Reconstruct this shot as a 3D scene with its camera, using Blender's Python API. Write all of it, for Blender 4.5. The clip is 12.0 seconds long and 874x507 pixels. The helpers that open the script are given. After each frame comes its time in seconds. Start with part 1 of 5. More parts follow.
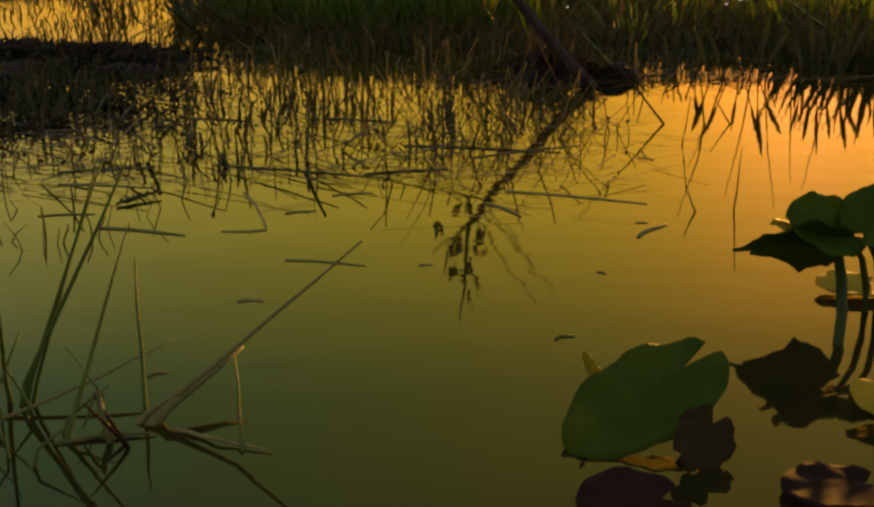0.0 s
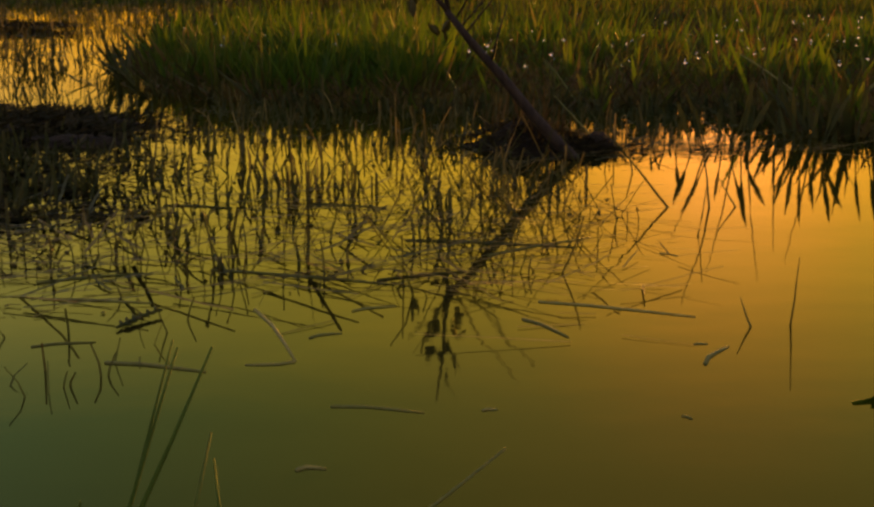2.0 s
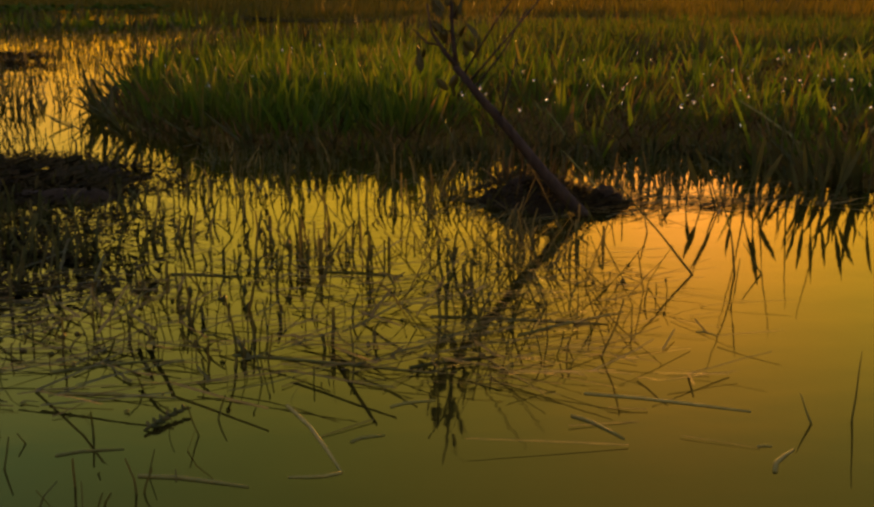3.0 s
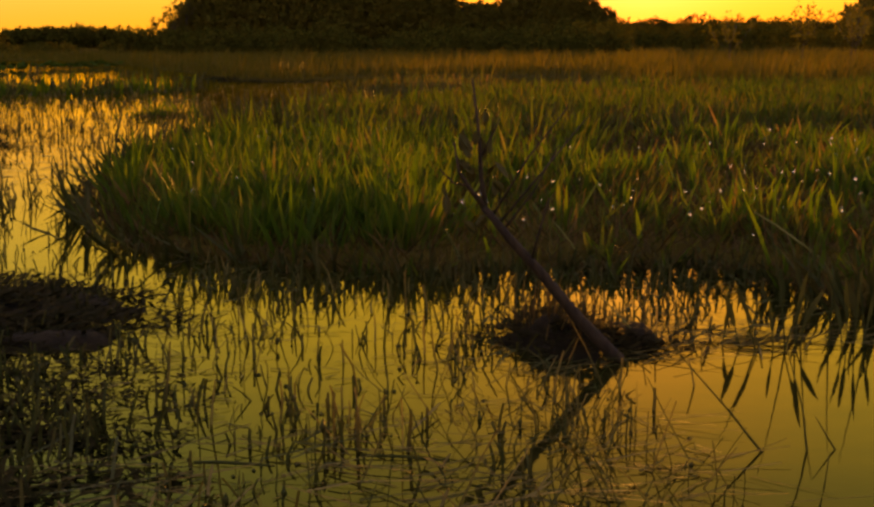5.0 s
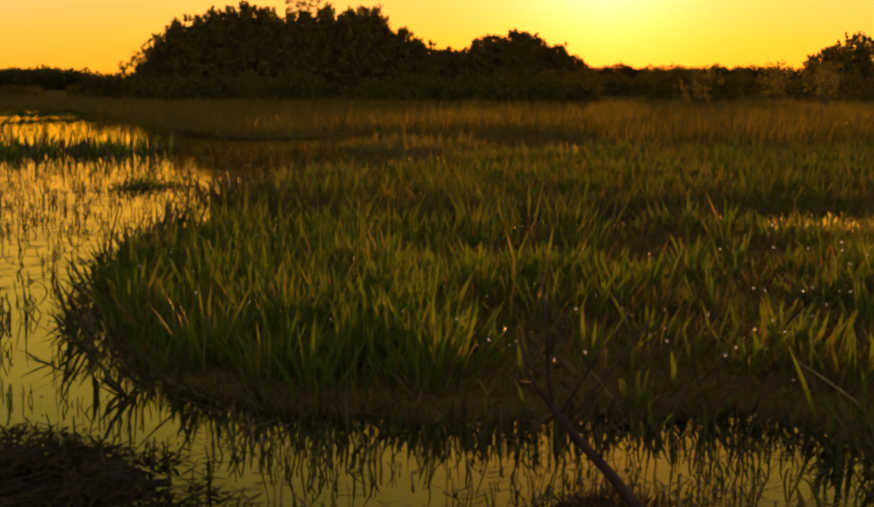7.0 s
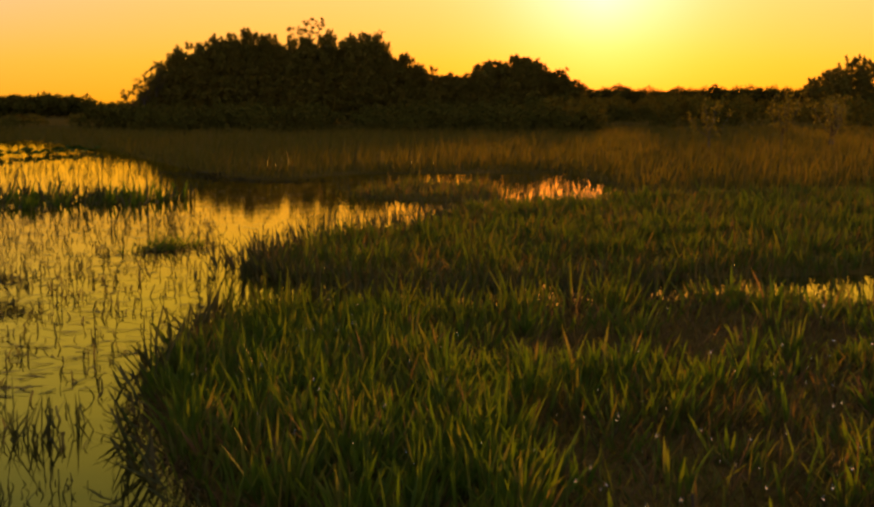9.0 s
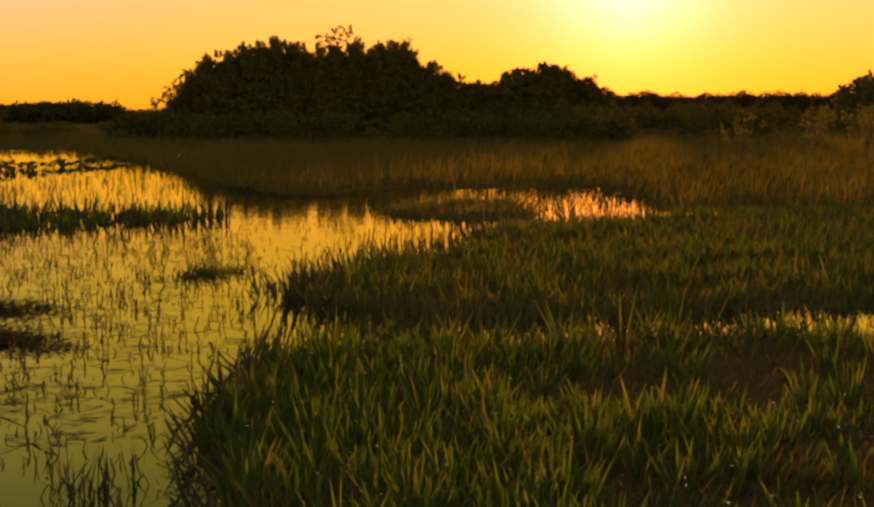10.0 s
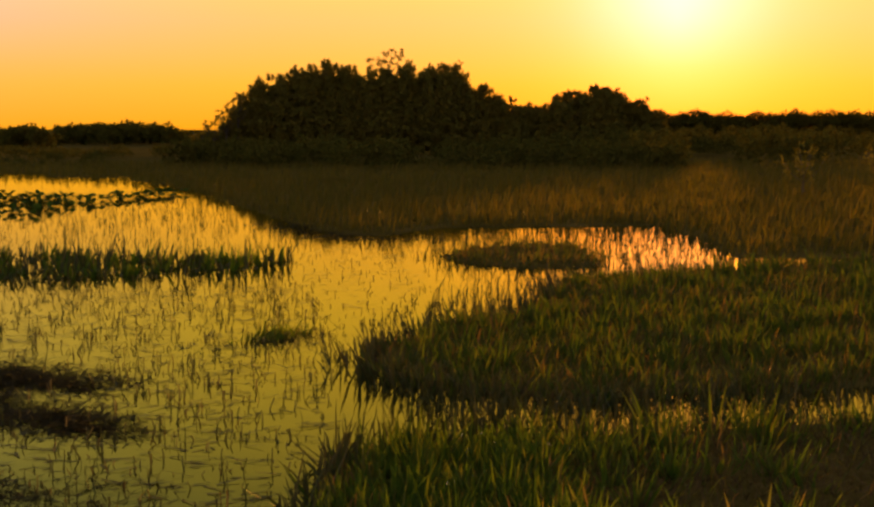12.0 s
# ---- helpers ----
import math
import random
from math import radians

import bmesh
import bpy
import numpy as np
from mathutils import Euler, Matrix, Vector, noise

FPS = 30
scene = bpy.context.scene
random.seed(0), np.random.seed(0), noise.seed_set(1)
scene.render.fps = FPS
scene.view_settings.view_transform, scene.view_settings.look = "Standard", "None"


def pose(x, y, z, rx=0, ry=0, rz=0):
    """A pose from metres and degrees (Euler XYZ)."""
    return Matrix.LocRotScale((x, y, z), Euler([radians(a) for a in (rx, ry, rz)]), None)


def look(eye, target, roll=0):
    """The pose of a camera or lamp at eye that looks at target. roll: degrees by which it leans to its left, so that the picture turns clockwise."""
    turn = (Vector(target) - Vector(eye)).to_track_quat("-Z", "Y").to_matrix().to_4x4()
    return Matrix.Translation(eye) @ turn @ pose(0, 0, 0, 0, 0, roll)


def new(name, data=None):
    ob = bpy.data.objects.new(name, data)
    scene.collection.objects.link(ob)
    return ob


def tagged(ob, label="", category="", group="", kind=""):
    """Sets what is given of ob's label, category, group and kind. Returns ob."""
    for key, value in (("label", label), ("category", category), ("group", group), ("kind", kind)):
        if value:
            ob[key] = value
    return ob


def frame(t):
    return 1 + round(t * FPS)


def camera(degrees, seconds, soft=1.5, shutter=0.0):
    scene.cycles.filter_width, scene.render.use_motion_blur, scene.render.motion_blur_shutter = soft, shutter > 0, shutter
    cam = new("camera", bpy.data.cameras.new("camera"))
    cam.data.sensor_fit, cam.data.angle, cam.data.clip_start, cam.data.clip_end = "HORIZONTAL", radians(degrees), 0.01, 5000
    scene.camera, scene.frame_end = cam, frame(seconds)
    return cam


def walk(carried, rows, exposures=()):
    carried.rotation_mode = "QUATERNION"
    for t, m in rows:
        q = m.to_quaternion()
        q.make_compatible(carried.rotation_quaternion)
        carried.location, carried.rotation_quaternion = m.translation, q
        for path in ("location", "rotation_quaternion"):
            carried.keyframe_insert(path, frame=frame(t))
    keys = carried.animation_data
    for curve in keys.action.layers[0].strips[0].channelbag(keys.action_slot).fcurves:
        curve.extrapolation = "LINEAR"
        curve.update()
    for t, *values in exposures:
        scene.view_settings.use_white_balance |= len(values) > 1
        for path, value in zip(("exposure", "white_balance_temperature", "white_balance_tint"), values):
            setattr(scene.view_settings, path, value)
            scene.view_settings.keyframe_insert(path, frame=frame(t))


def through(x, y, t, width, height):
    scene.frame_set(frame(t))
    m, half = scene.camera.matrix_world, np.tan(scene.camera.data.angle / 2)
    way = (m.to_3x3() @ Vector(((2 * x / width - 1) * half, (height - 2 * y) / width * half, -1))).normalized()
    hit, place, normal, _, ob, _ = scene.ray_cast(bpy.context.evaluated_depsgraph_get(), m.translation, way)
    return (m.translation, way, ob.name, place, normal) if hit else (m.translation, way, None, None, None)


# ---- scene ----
# ---- camera ----
cam = camera(40.0, 12.0, soft=2.7)
PATH = [
    (0, pose(-0.0000, -0.0001, 0.5998, 75.161, 0.196, 0.000)),
    (0.5, pose(-0.0595, 0.0528, 0.6145, 75.307, 0.184, -1.028)),
    (1, pose(-0.1205, 0.1171, 0.6416, 75.720, 0.157, -2.132)),
    (1.5, pose(-0.1839, 0.1911, 0.6763, 76.174, 0.105, -3.176)),
    (2, pose(-0.2534, 0.2740, 0.7229, 76.758, 0.032, -4.233)),
    (2.5, pose(-0.3225, 0.3568, 0.7770, 77.261, -0.066, -5.090)),
    (3, pose(-0.3993, 0.4416, 0.8379, 77.768, -0.112, -5.852)),
    (3.2, pose(-0.4279, 0.4772, 0.8630, 77.988, -0.099, -6.134)),
    (4.8, pose(-0.6045, 0.7980, 1.1008, 79.814, 0.139, -7.941)),
    (5, pose(-0.6270, 0.8367, 1.1389, 80.036, 0.081, -8.222)),
    (5.5, pose(-0.6872, 0.9315, 1.2414, 80.460, -0.083, -8.722)),
    (6, pose(-0.7550, 1.0254, 1.3596, 81.029, -0.276, -9.110)),
    (6.5, pose(-0.8269, 1.1166, 1.4861, 81.559, -0.447, -9.552)),
    (7, pose(-0.9048, 1.2072, 1.6168, 82.015, -0.416, -9.827)),
    (7.2, pose(-0.9378, 1.2438, 1.6705, 82.178, -0.381, -9.906)),
    (8.8, pose(-1.2468, 1.5521, 2.1317, 82.938, -0.048, -10.138)),
    (9, pose(-1.2872, 1.5923, 2.1909, 83.005, -0.045, -9.919)),
    (9.5, pose(-1.3892, 1.6942, 2.3408, 83.103, -0.036, -9.453)),
    (10, pose(-1.4887, 1.7980, 2.4950, 83.236, -0.034, -8.689)),
    (10.5, pose(-1.5800, 1.9035, 2.6545, 83.413, -0.017, -7.959)),
    (11, pose(-1.6608, 2.0107, 2.8215, 83.579, 0.023, -7.289)),
    (11.5, pose(-1.7325, 2.1190, 2.9938, 83.750, 0.009, -6.838)),
    (12, pose(-1.8005, 2.2278, 3.1690, 84.050, 0.001, -6.423)),
]
walk(cam, PATH, [(0, 1.28, 6500, 10), (1.5, 1.34, 6700, 11), (3, 1.50, 7200, 14), (5, 1.64, 8100, 20), (6, 1.60, 8200, 22), (8, 1.46, 7800, 19), (10, 1.44, 7500, 17), (12, 1.40, 7400, 16)])

# ---- sky and sun ----
GLOW_AZ, GLOW_EL, SUN_AZ, SUN_EL = 17.6, 5.0, 20.1, 3.0  # degrees clockwise from +y, and up; the glow's heart lies in the haze just beside the sun
sun_way = Vector((math.sin(radians(SUN_AZ)) * math.cos(radians(SUN_EL)),
                  math.cos(radians(SUN_AZ)) * math.cos(radians(SUN_EL)), math.sin(radians(SUN_EL))))
world = bpy.data.worlds.new("sunset_sky")
scene.world = world
world.use_nodes = True
wt = world.node_tree
wt.nodes.clear()


def wnode(kind, **inputs):
    n = wt.nodes.new(kind)
    for k, v in inputs.items():
        n.inputs[k].default_value = v
    return n


def ramp_node(tree, stops):
    n = tree.nodes.new("ShaderNodeValToRGB")
    el = n.color_ramp.elements
    while len(el) < len(stops):
        el.new(0.5)
    for e, (p, c) in zip(el, stops):
        e.position, e.color = p, (*c, 1)
    return n


geo = wt.nodes.new("ShaderNodeTexCoord")
sep = wt.nodes.new("ShaderNodeSeparateXYZ")
wt.links.new(geo.outputs["Generated"], sep.inputs[0])
asin = wt.nodes.new("ShaderNodeMath")
asin.operation = "ARCSINE"
wt.links.new(sep.outputs["Z"], asin.inputs[0])
elev = wt.nodes.new("ShaderNodeMath")  # 0 at the horizon, 1 overhead
elev.operation = "MULTIPLY"
elev.inputs[1].default_value = 2 / math.pi
wt.links.new(asin.outputs[0], elev.inputs[0])
# dusk gradient by height: orange, pink, olive grey, dull amber overhead
height_ramp = ramp_node(wt, [
    (0.0, (0.86, 0.35, 0.016)), (0.022, (0.88, 0.42, 0.040)), (0.055, (0.86, 0.46, 0.155)), (0.10, (0.82, 0.60, 0.150)), (0.15, (0.64, 0.57, 0.190)),
    (0.23, (0.215, 0.345, 0.24)), (0.38, (0.185, 0.275, 0.19)), (0.65, (0.52, 0.37, 0.09)), (1.0, (0.66, 0.42, 0.08))])
wt.links.new(elev.outputs[0], height_ramp.inputs[0])
tall = Vector((1, 1, 0.62))  # the glow stands taller than wide
flat, unit = (wt.nodes.new("ShaderNodeVectorMath") for _ in range(2))
flat.operation, unit.operation = "MULTIPLY", "NORMALIZE"
flat.inputs[1].default_value = tall
wt.links.new(geo.outputs["Generated"], flat.inputs[0])
wt.links.new(flat.outputs[0], unit.inputs[0])
dot = wt.nodes.new("ShaderNodeVectorMath")
dot.operation = "DOT_PRODUCT"
glow_way = Vector((math.sin(radians(GLOW_AZ)), math.cos(radians(GLOW_AZ)), math.tan(radians(GLOW_EL))))
dot.inputs[1].default_value = (glow_way * tall).normalized()
wt.links.new(unit.outputs[0], dot.inputs[0])
acos = wt.nodes.new("ShaderNodeMath")
acos.operation = "ARCCOSINE"
wt.links.new(dot.outputs["Value"], acos.inputs[0])
away = wt.nodes.new("ShaderNodeMath")  # 1 at forty-five degrees from the sun
away.operation = "MULTIPLY"
away.inputs[1].default_value = 4 / math.pi
wt.links.new(acos.outputs[0], away.inputs[0])
glow_ramp = ramp_node(wt, [
    (0.0, (1.0, 0.260, 0.420)), (0.05, (0.86, 0.200, 0.230)), (0.11, (0.54, 0.100, 0.050)), (0.18, (0.29, 0.056, 0.008)),
    (0.28, (0.15, 0.040, 0.0)), (0.50, (0.065, 0.022, 0.002)), (0.80, (0.0, 0.012, 0.13)), (1.0, (0.0, 0.022, 0.27))])
glow_ramp.color_ramp.interpolation = "B_SPLINE"
wt.links.new(away.outputs[0], glow_ramp.inputs[0])
nishita = wnode("ShaderNodeTexSky")
nishita.sky_type, nishita.sun_disc = "NISHITA", False
nishita.sun_elevation, nishita.sun_rotation = radians(SUN_EL), radians(SUN_AZ)
# thick air low over the land takes green and blue out of the glow
low_air = ramp_node(wt, [(0.0, (1.0, 0.38, 0.02)), (0.03, (1.0, 0.74, 0.22)), (0.065, (1.0, 1.0, 0.85)), (0.09, (1.0, 1.0, 1.0))])
wt.links.new(elev.outputs[0], low_air.inputs[0])
glow = wt.nodes.new("ShaderNodeMix")
glow.data_type, glow.blend_type = "RGBA", "MULTIPLY"
glow.inputs["Factor"].default_value = 1.0
wt.links.new(glow_ramp.outputs[0], glow.inputs["A"])
wt.links.new(low_air.outputs[0], glow.inputs["B"])
bg_h, bg_g, bg_n = (wnode("ShaderNodeBackground", Strength=s) for s in (0.44, 0.90, 0.002))
for src, bg in ((height_ramp.outputs[0], bg_h), (glow.outputs["Result"], bg_g), (nishita.outputs[0], bg_n)):
    wt.links.new(src, bg.inputs["Color"])
add1, add2 = wt.nodes.new("ShaderNodeAddShader"), wt.nodes.new("ShaderNodeAddShader")
wt.links.new(bg_h.outputs[0], add1.inputs[0])
wt.links.new(bg_g.outputs[0], add1.inputs[1])
wt.links.new(add1.outputs[0], add2.inputs[0])
wt.links.new(bg_n.outputs[0], add2.inputs[1])
wout = wt.nodes.new("ShaderNodeOutputWorld")
wt.links.new(add2.outputs[0], wout.inputs[0])

sun = new("sun", bpy.data.lights.new("sun", "SUN"))
sun.data.energy, sun.data.angle, sun.data.color = 4.6, radians(1.5), (1.0, 0.43, 0.06)
sun.matrix_world = look((0, 0, 30), Vector((0, 0, 30)) - sun_way)

# ---- materials ----


def material(name):
    m = bpy.data.materials.new(name)
    m.use_nodes = True
    t = m.node_tree
    return m, t, t.nodes["Principled BSDF"], t.nodes["Material Output"]


def noise_node(t, scale, detail=4.0, rough=0.55, coords=None):
    n = t.nodes.new("ShaderNodeTexNoise")
    n.inputs["Scale"].default_value, n.inputs["Detail"].default_value, n.inputs["Roughness"].default_value = scale, detail, rough
    if coords is not None:
        t.links.new(coords, n.inputs["Vector"])
    return n


def object_coords(t):
    return t.nodes.new("ShaderNodeTexCoord").outputs["Object"]


def mapped(t, coords, scale):
    m = t.nodes.new("ShaderNodeMapping")
    m.inputs["Scale"].default_value = scale
    t.links.new(coords, m.inputs["Vector"])
    return m.outputs[0]


def bump(t, b, height, strength, distance):
    n = t.nodes.new("ShaderNodeBump")
    n.inputs["Strength"].default_value, n.inputs["Distance"].default_value = strength, distance
    t.links.new(height, n.inputs["Height"])
    t.links.new(n.outputs[0], b.inputs["Normal"])
    return n


def blade_material(name, stops, through=0.45, gloss=0.35, rough=0.42, per="island", grain=60.0):
    """Thin leaf tissue: part of the light goes through it."""
    m, t, b, out = material(name)
    if per == "island":
        rnd = t.nodes.new("ShaderNodeNewGeometry").outputs["Random Per Island"]
    else:
        rnd = t.nodes.new("ShaderNodeObjectInfo").outputs["Random"]
    ramp = ramp_node(t, stops)
    co = object_coords(t)
    fine = noise_node(t, grain, 3.0, 0.6, mapped(t, co, (1, 1, 0.15)))
    big = noise_node(t, 1.1, 3.0, 0.6, co)
    mix = t.nodes.new("ShaderNodeMath")
    mix.operation = "MULTIPLY_ADD"
    t.links.new(big.outputs[0], mix.inputs[0])
    mix.inputs[1].default_value = 0.8
    sub = t.nodes.new("ShaderNodeMath")
    sub.operation = "MULTIPLY_ADD"
    t.links.new(rnd, sub.inputs[0])
    sub.inputs[1].default_value, sub.inputs[2].default_value = 0.8, -0.3
    t.links.new(sub.outputs[0], mix.inputs[2])
    t.links.new(mix.outputs[0], ramp.inputs[0])
    shade = t.nodes.new("ShaderNodeMapRange")
    shade.inputs["To Min"].default_value, shade.inputs["To Max"].default_value = 0.7, 1.25
    t.links.new(fine.outputs[0], shade.inputs["Value"])
    hue = t.nodes.new("ShaderNodeHueSaturation")
    t.links.new(ramp.outputs[0], hue.inputs["Color"])
    t.links.new(shade.outputs[0], hue.inputs["Value"])
    t.links.new(hue.outputs[0], b.inputs["Base Color"])
    b.inputs["Roughness"].default_value = rough
    b.inputs["Specular IOR Level"].default_value = gloss
    tr = t.nodes.new("ShaderNodeBsdfTranslucent")
    t.links.new(hue.outputs[0], tr.inputs["Color"])
    mx = t.nodes.new("ShaderNodeMixShader")
    mx.inputs[0].default_value = through
    t.links.new(b.outputs[0], mx.inputs[1])
    t.links.new(tr.outputs[0], mx.inputs[2])
    t.links.new(mx.outputs[0], out.inputs["Surface"])
    return m


GREENS = [(0.0, (0.026, 0.058, 0.003)), (0.45, (0.048, 0.086, 0.005)), (0.70, (0.070, 0.098, 0.007)),
          (0.90, (0.096, 0.096, 0.014)), (0.98, (0.14, 0.090, 0.026)), (1.0, (0.12, 0.070, 0.022))]
DARKS = [(0.0, (0.022, 0.029, 0.005)), (0.5, (0.038, 0.042, 0.008)), (1.0, (0.068, 0.055, 0.014))]
STRAWS = [(0.0, (0.06, 0.045, 0.012)), (0.5, (0.11, 0.085, 0.022)), (1.0, (0.20, 0.15, 0.045))]
mat_grass = blade_material("marsh_grass", GREENS, 0.5, 0.08, 0.6)
mat_dark_grass = blade_material("dark_marsh_grass", [(0.0, (0.030, 0.055, 0.004)), (0.5, (0.052, 0.082, 0.006)), (0.85, (0.086, 0.092, 0.008)), (1.0, (0.120, 0.085, 0.012))], 0.4, 0.05, 0.7)
mat_under = blade_material("dull_undergrowth", [(0.0, (0.036, 0.046, 0.007)), (0.45, (0.066, 0.080, 0.007)), (0.7, (0.112, 0.076, 0.011)), (1.0, (0.128, 0.070, 0.018))], 0.42, 0.1, 0.7)
mat_far_grass = blade_material("far_marsh_grass", [(0.0, (0.060, 0.058, 0.005)), (0.5, (0.088, 0.072, 0.007)), (1.0, (0.115, 0.080, 0.011))], 0.34, 0.05, 0.7)
mat_rush = blade_material("rush_stem", DARKS, 0.1, 0.1, 0.7)
mat_wet_weed = blade_material("wet_rotting_weed", [(0.0, (0.009, 0.010, 0.002)), (0.5, (0.017, 0.015, 0.004)), (1.0, (0.034, 0.025, 0.007))], 0.05, 0.02, 0.8)
mat_straw = blade_material("dry_straw", STRAWS, 0.15, 0.05, 0.75)
mat_reed = blade_material("reed_green", [(0.0, (0.036, 0.066, 0.009)), (0.6, (0.056, 0.088, 0.011)), (1.0, (0.086, 0.096, 0.018))], 0.1, 0.05, 0.7, per="object")
mat_stalk = blade_material("leaf_stalk", [(0.0, (0.022, 0.036, 0.004)), (1.0, (0.042, 0.055, 0.007))], 0.05, 0.08, 0.6, per="object")
mat_thatch = blade_material("dead_thatch", [(0.0, (0.028, 0.018, 0.005)), (0.6, (0.056, 0.036, 0.009)), (1.0, (0.085, 0.054, 0.015))], 0.06, 0.05, 0.8)
mat_stick = blade_material("wet_stalk", [(0.0, (0.060, 0.066, 0.014)), (0.5, (0.110, 0.112, 0.024)), (1.0, (0.20, 0.18, 0.045))], 0.05, 0.1, 0.65, per="object")
mat_leaves = blade_material("tree_foliage", [(0.0, (0.075, 0.072, 0.007)), (0.5, (0.105, 0.092, 0.010)), (1.0, (0.130, 0.100, 0.015))], 0.30, 0.05, 0.7)
mat_scrub = blade_material("scrub_foliage", [(0.0, (0.040, 0.042, 0.005)), (0.5, (0.055, 0.055, 0.007)), (1.0, (0.075, 0.060, 0.010))], 0.15, 0.0, 0.8)
mat_deadleaf = blade_material("withered_leaf", [(0.0, (0.010, 0.006, 0.002)), (1.0, (0.034, 0.017, 0.005))], 0.1, 0.05, 0.85, per="object")


def bark_material(name, dark, light, scale):
    m, t, b, out = material(name)
    co = object_coords(t)
    n1 = noise_node(t, scale, 6.0, 0.65, mapped(t, co, (1, 1, 0.18)))
    r = ramp_node(t, [(0.3, dark), (0.7, light)])
    t.links.new(n1.outputs[0], r.inputs[0])
    t.links.new(r.outputs[0], b.inputs["Base Color"])
    b.inputs["Roughness"].default_value = 0.8
    b.inputs["Specular IOR Level"].default_value = 0.15
    bump(t, b, n1.outputs[0], 0.6, 0.01)
    return m


mat_bark = bark_material("wet_dead_bark", (0.012, 0.008, 0.004), (0.042, 0.029, 0.015), 45.0)
mat_trunk = bark_material("shrub_bark", (0.03, 0.024, 0.015), (0.10, 0.08, 0.05), 12.0)


def ground_material():
    m, t, b, out = material("marsh_ground")
    co = object_coords(t)
    n1, n2 = noise_node(t, 0.35, 5.0, 0.6, co), noise_node(t, 14.0, 6.0, 0.65, co)
    r1 = ramp_node(t, [(0.3, (0.045, 0.040, 0.008)), (0.5, (0.070, 0.058, 0.011)), (0.72, (0.105, 0.078, 0.018))])
    r2 = ramp_node(t, [(0.3, (0.35, 0.3, 0.25)), (0.7, (1.0, 1.0, 1.0))])
    t.links.new(n1.outputs[0], r1.inputs[0])
    t.links.new(n2.outputs[0], r2.inputs[0])
    mx = t.nodes.new("ShaderNodeMix")
    mx.data_type, mx.blend_type = "RGBA", "MULTIPLY"
    mx.inputs["Factor"].default_value = 0.8
    t.links.new(r1.outputs[0], mx.inputs["A"])
    t.links.new(r2.outputs[0], mx.inputs["B"])
    t.links.new(mx.outputs["Result"], b.inputs["Base Color"])
    b.inputs["Roughness"].default_value = 0.95
    b.inputs["Specular IOR Level"].default_value = 0.0
    bump(t, b, n2.outputs[0], 0.8, 0.05)
    return m


def mud_material():
    m, t, b, out = material("wet_mud_and_roots")
    co = object_coords(t)
    n1, n2 = noise_node(t, 9.0, 6.0, 0.7, co), noise_node(t, 70.0, 4.0, 0.6, co)
    r = ramp_node(t, [(0.25, (0.008, 0.006, 0.002)), (0.55, (0.015, 0.011, 0.004)), (0.8, (0.030, 0.021, 0.007))])
    t.links.new(n1.outputs[0], r.inputs[0])
    t.links.new(r.outputs[0], b.inputs["Base Color"])
    b.inputs["Roughness"].default_value = 0.95
    b.inputs["Specular IOR Level"].default_value = 0.1
    bump(t, b, n2.outputs[0], 0.9, 0.015)
    return m


def water_material():
    """Murky brown water: a dark body under a mirror that strengthens by Fresnel; the mirror's yellow tint warms the
    reflected sky.
    """
    m, t, b, out = material("pond_water")
    co = object_coords(t)
    n0 = noise_node(t, 0.5, 3.0, 0.5, co)
    r = ramp_node(t, [(0.35, (0.010, 0.012, 0.003)), (0.65, (0.018, 0.018, 0.004))])
    t.links.new(n0.outputs[0], r.inputs[0])
    t.links.new(r.outputs[0], b.inputs["Base Color"])
    b.inputs["Roughness"].default_value, b.inputs["Specular IOR Level"].default_value = 1.0, 0.0
    small = noise_node(t, 5.0, 3.0, 0.5, mapped(t, co, (1, 1.6, 1)))
    slow = noise_node(t, 0.7, 2.0, 0.5, mapped(t, co, (1, 2.2, 1)))
    ad = t.nodes.new("ShaderNodeMath")
    ad.operation = "MULTIPLY_ADD"
    ad.inputs[1].default_value = 4.0
    t.links.new(slow.outputs[0], ad.inputs[0])
    t.links.new(small.outputs[0], ad.inputs[2])
    bp = bump(t, b, ad.outputs[0], 0.045, 0.012)
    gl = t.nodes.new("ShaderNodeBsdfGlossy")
    # warm colour of the reflected light is put into the gloss tint
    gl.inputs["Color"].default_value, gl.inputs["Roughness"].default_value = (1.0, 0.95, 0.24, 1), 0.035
    fr = t.nodes.new("ShaderNodeFresnel")
    fr.inputs["IOR"].default_value = 1.333
    mx = t.nodes.new("ShaderNodeMixShader")
    for n in (gl, fr):
        t.links.new(bp.outputs[0], n.inputs["Normal"])
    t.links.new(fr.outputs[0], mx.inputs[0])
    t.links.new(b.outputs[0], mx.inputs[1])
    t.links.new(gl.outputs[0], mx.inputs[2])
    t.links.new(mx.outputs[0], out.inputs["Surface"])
    return m


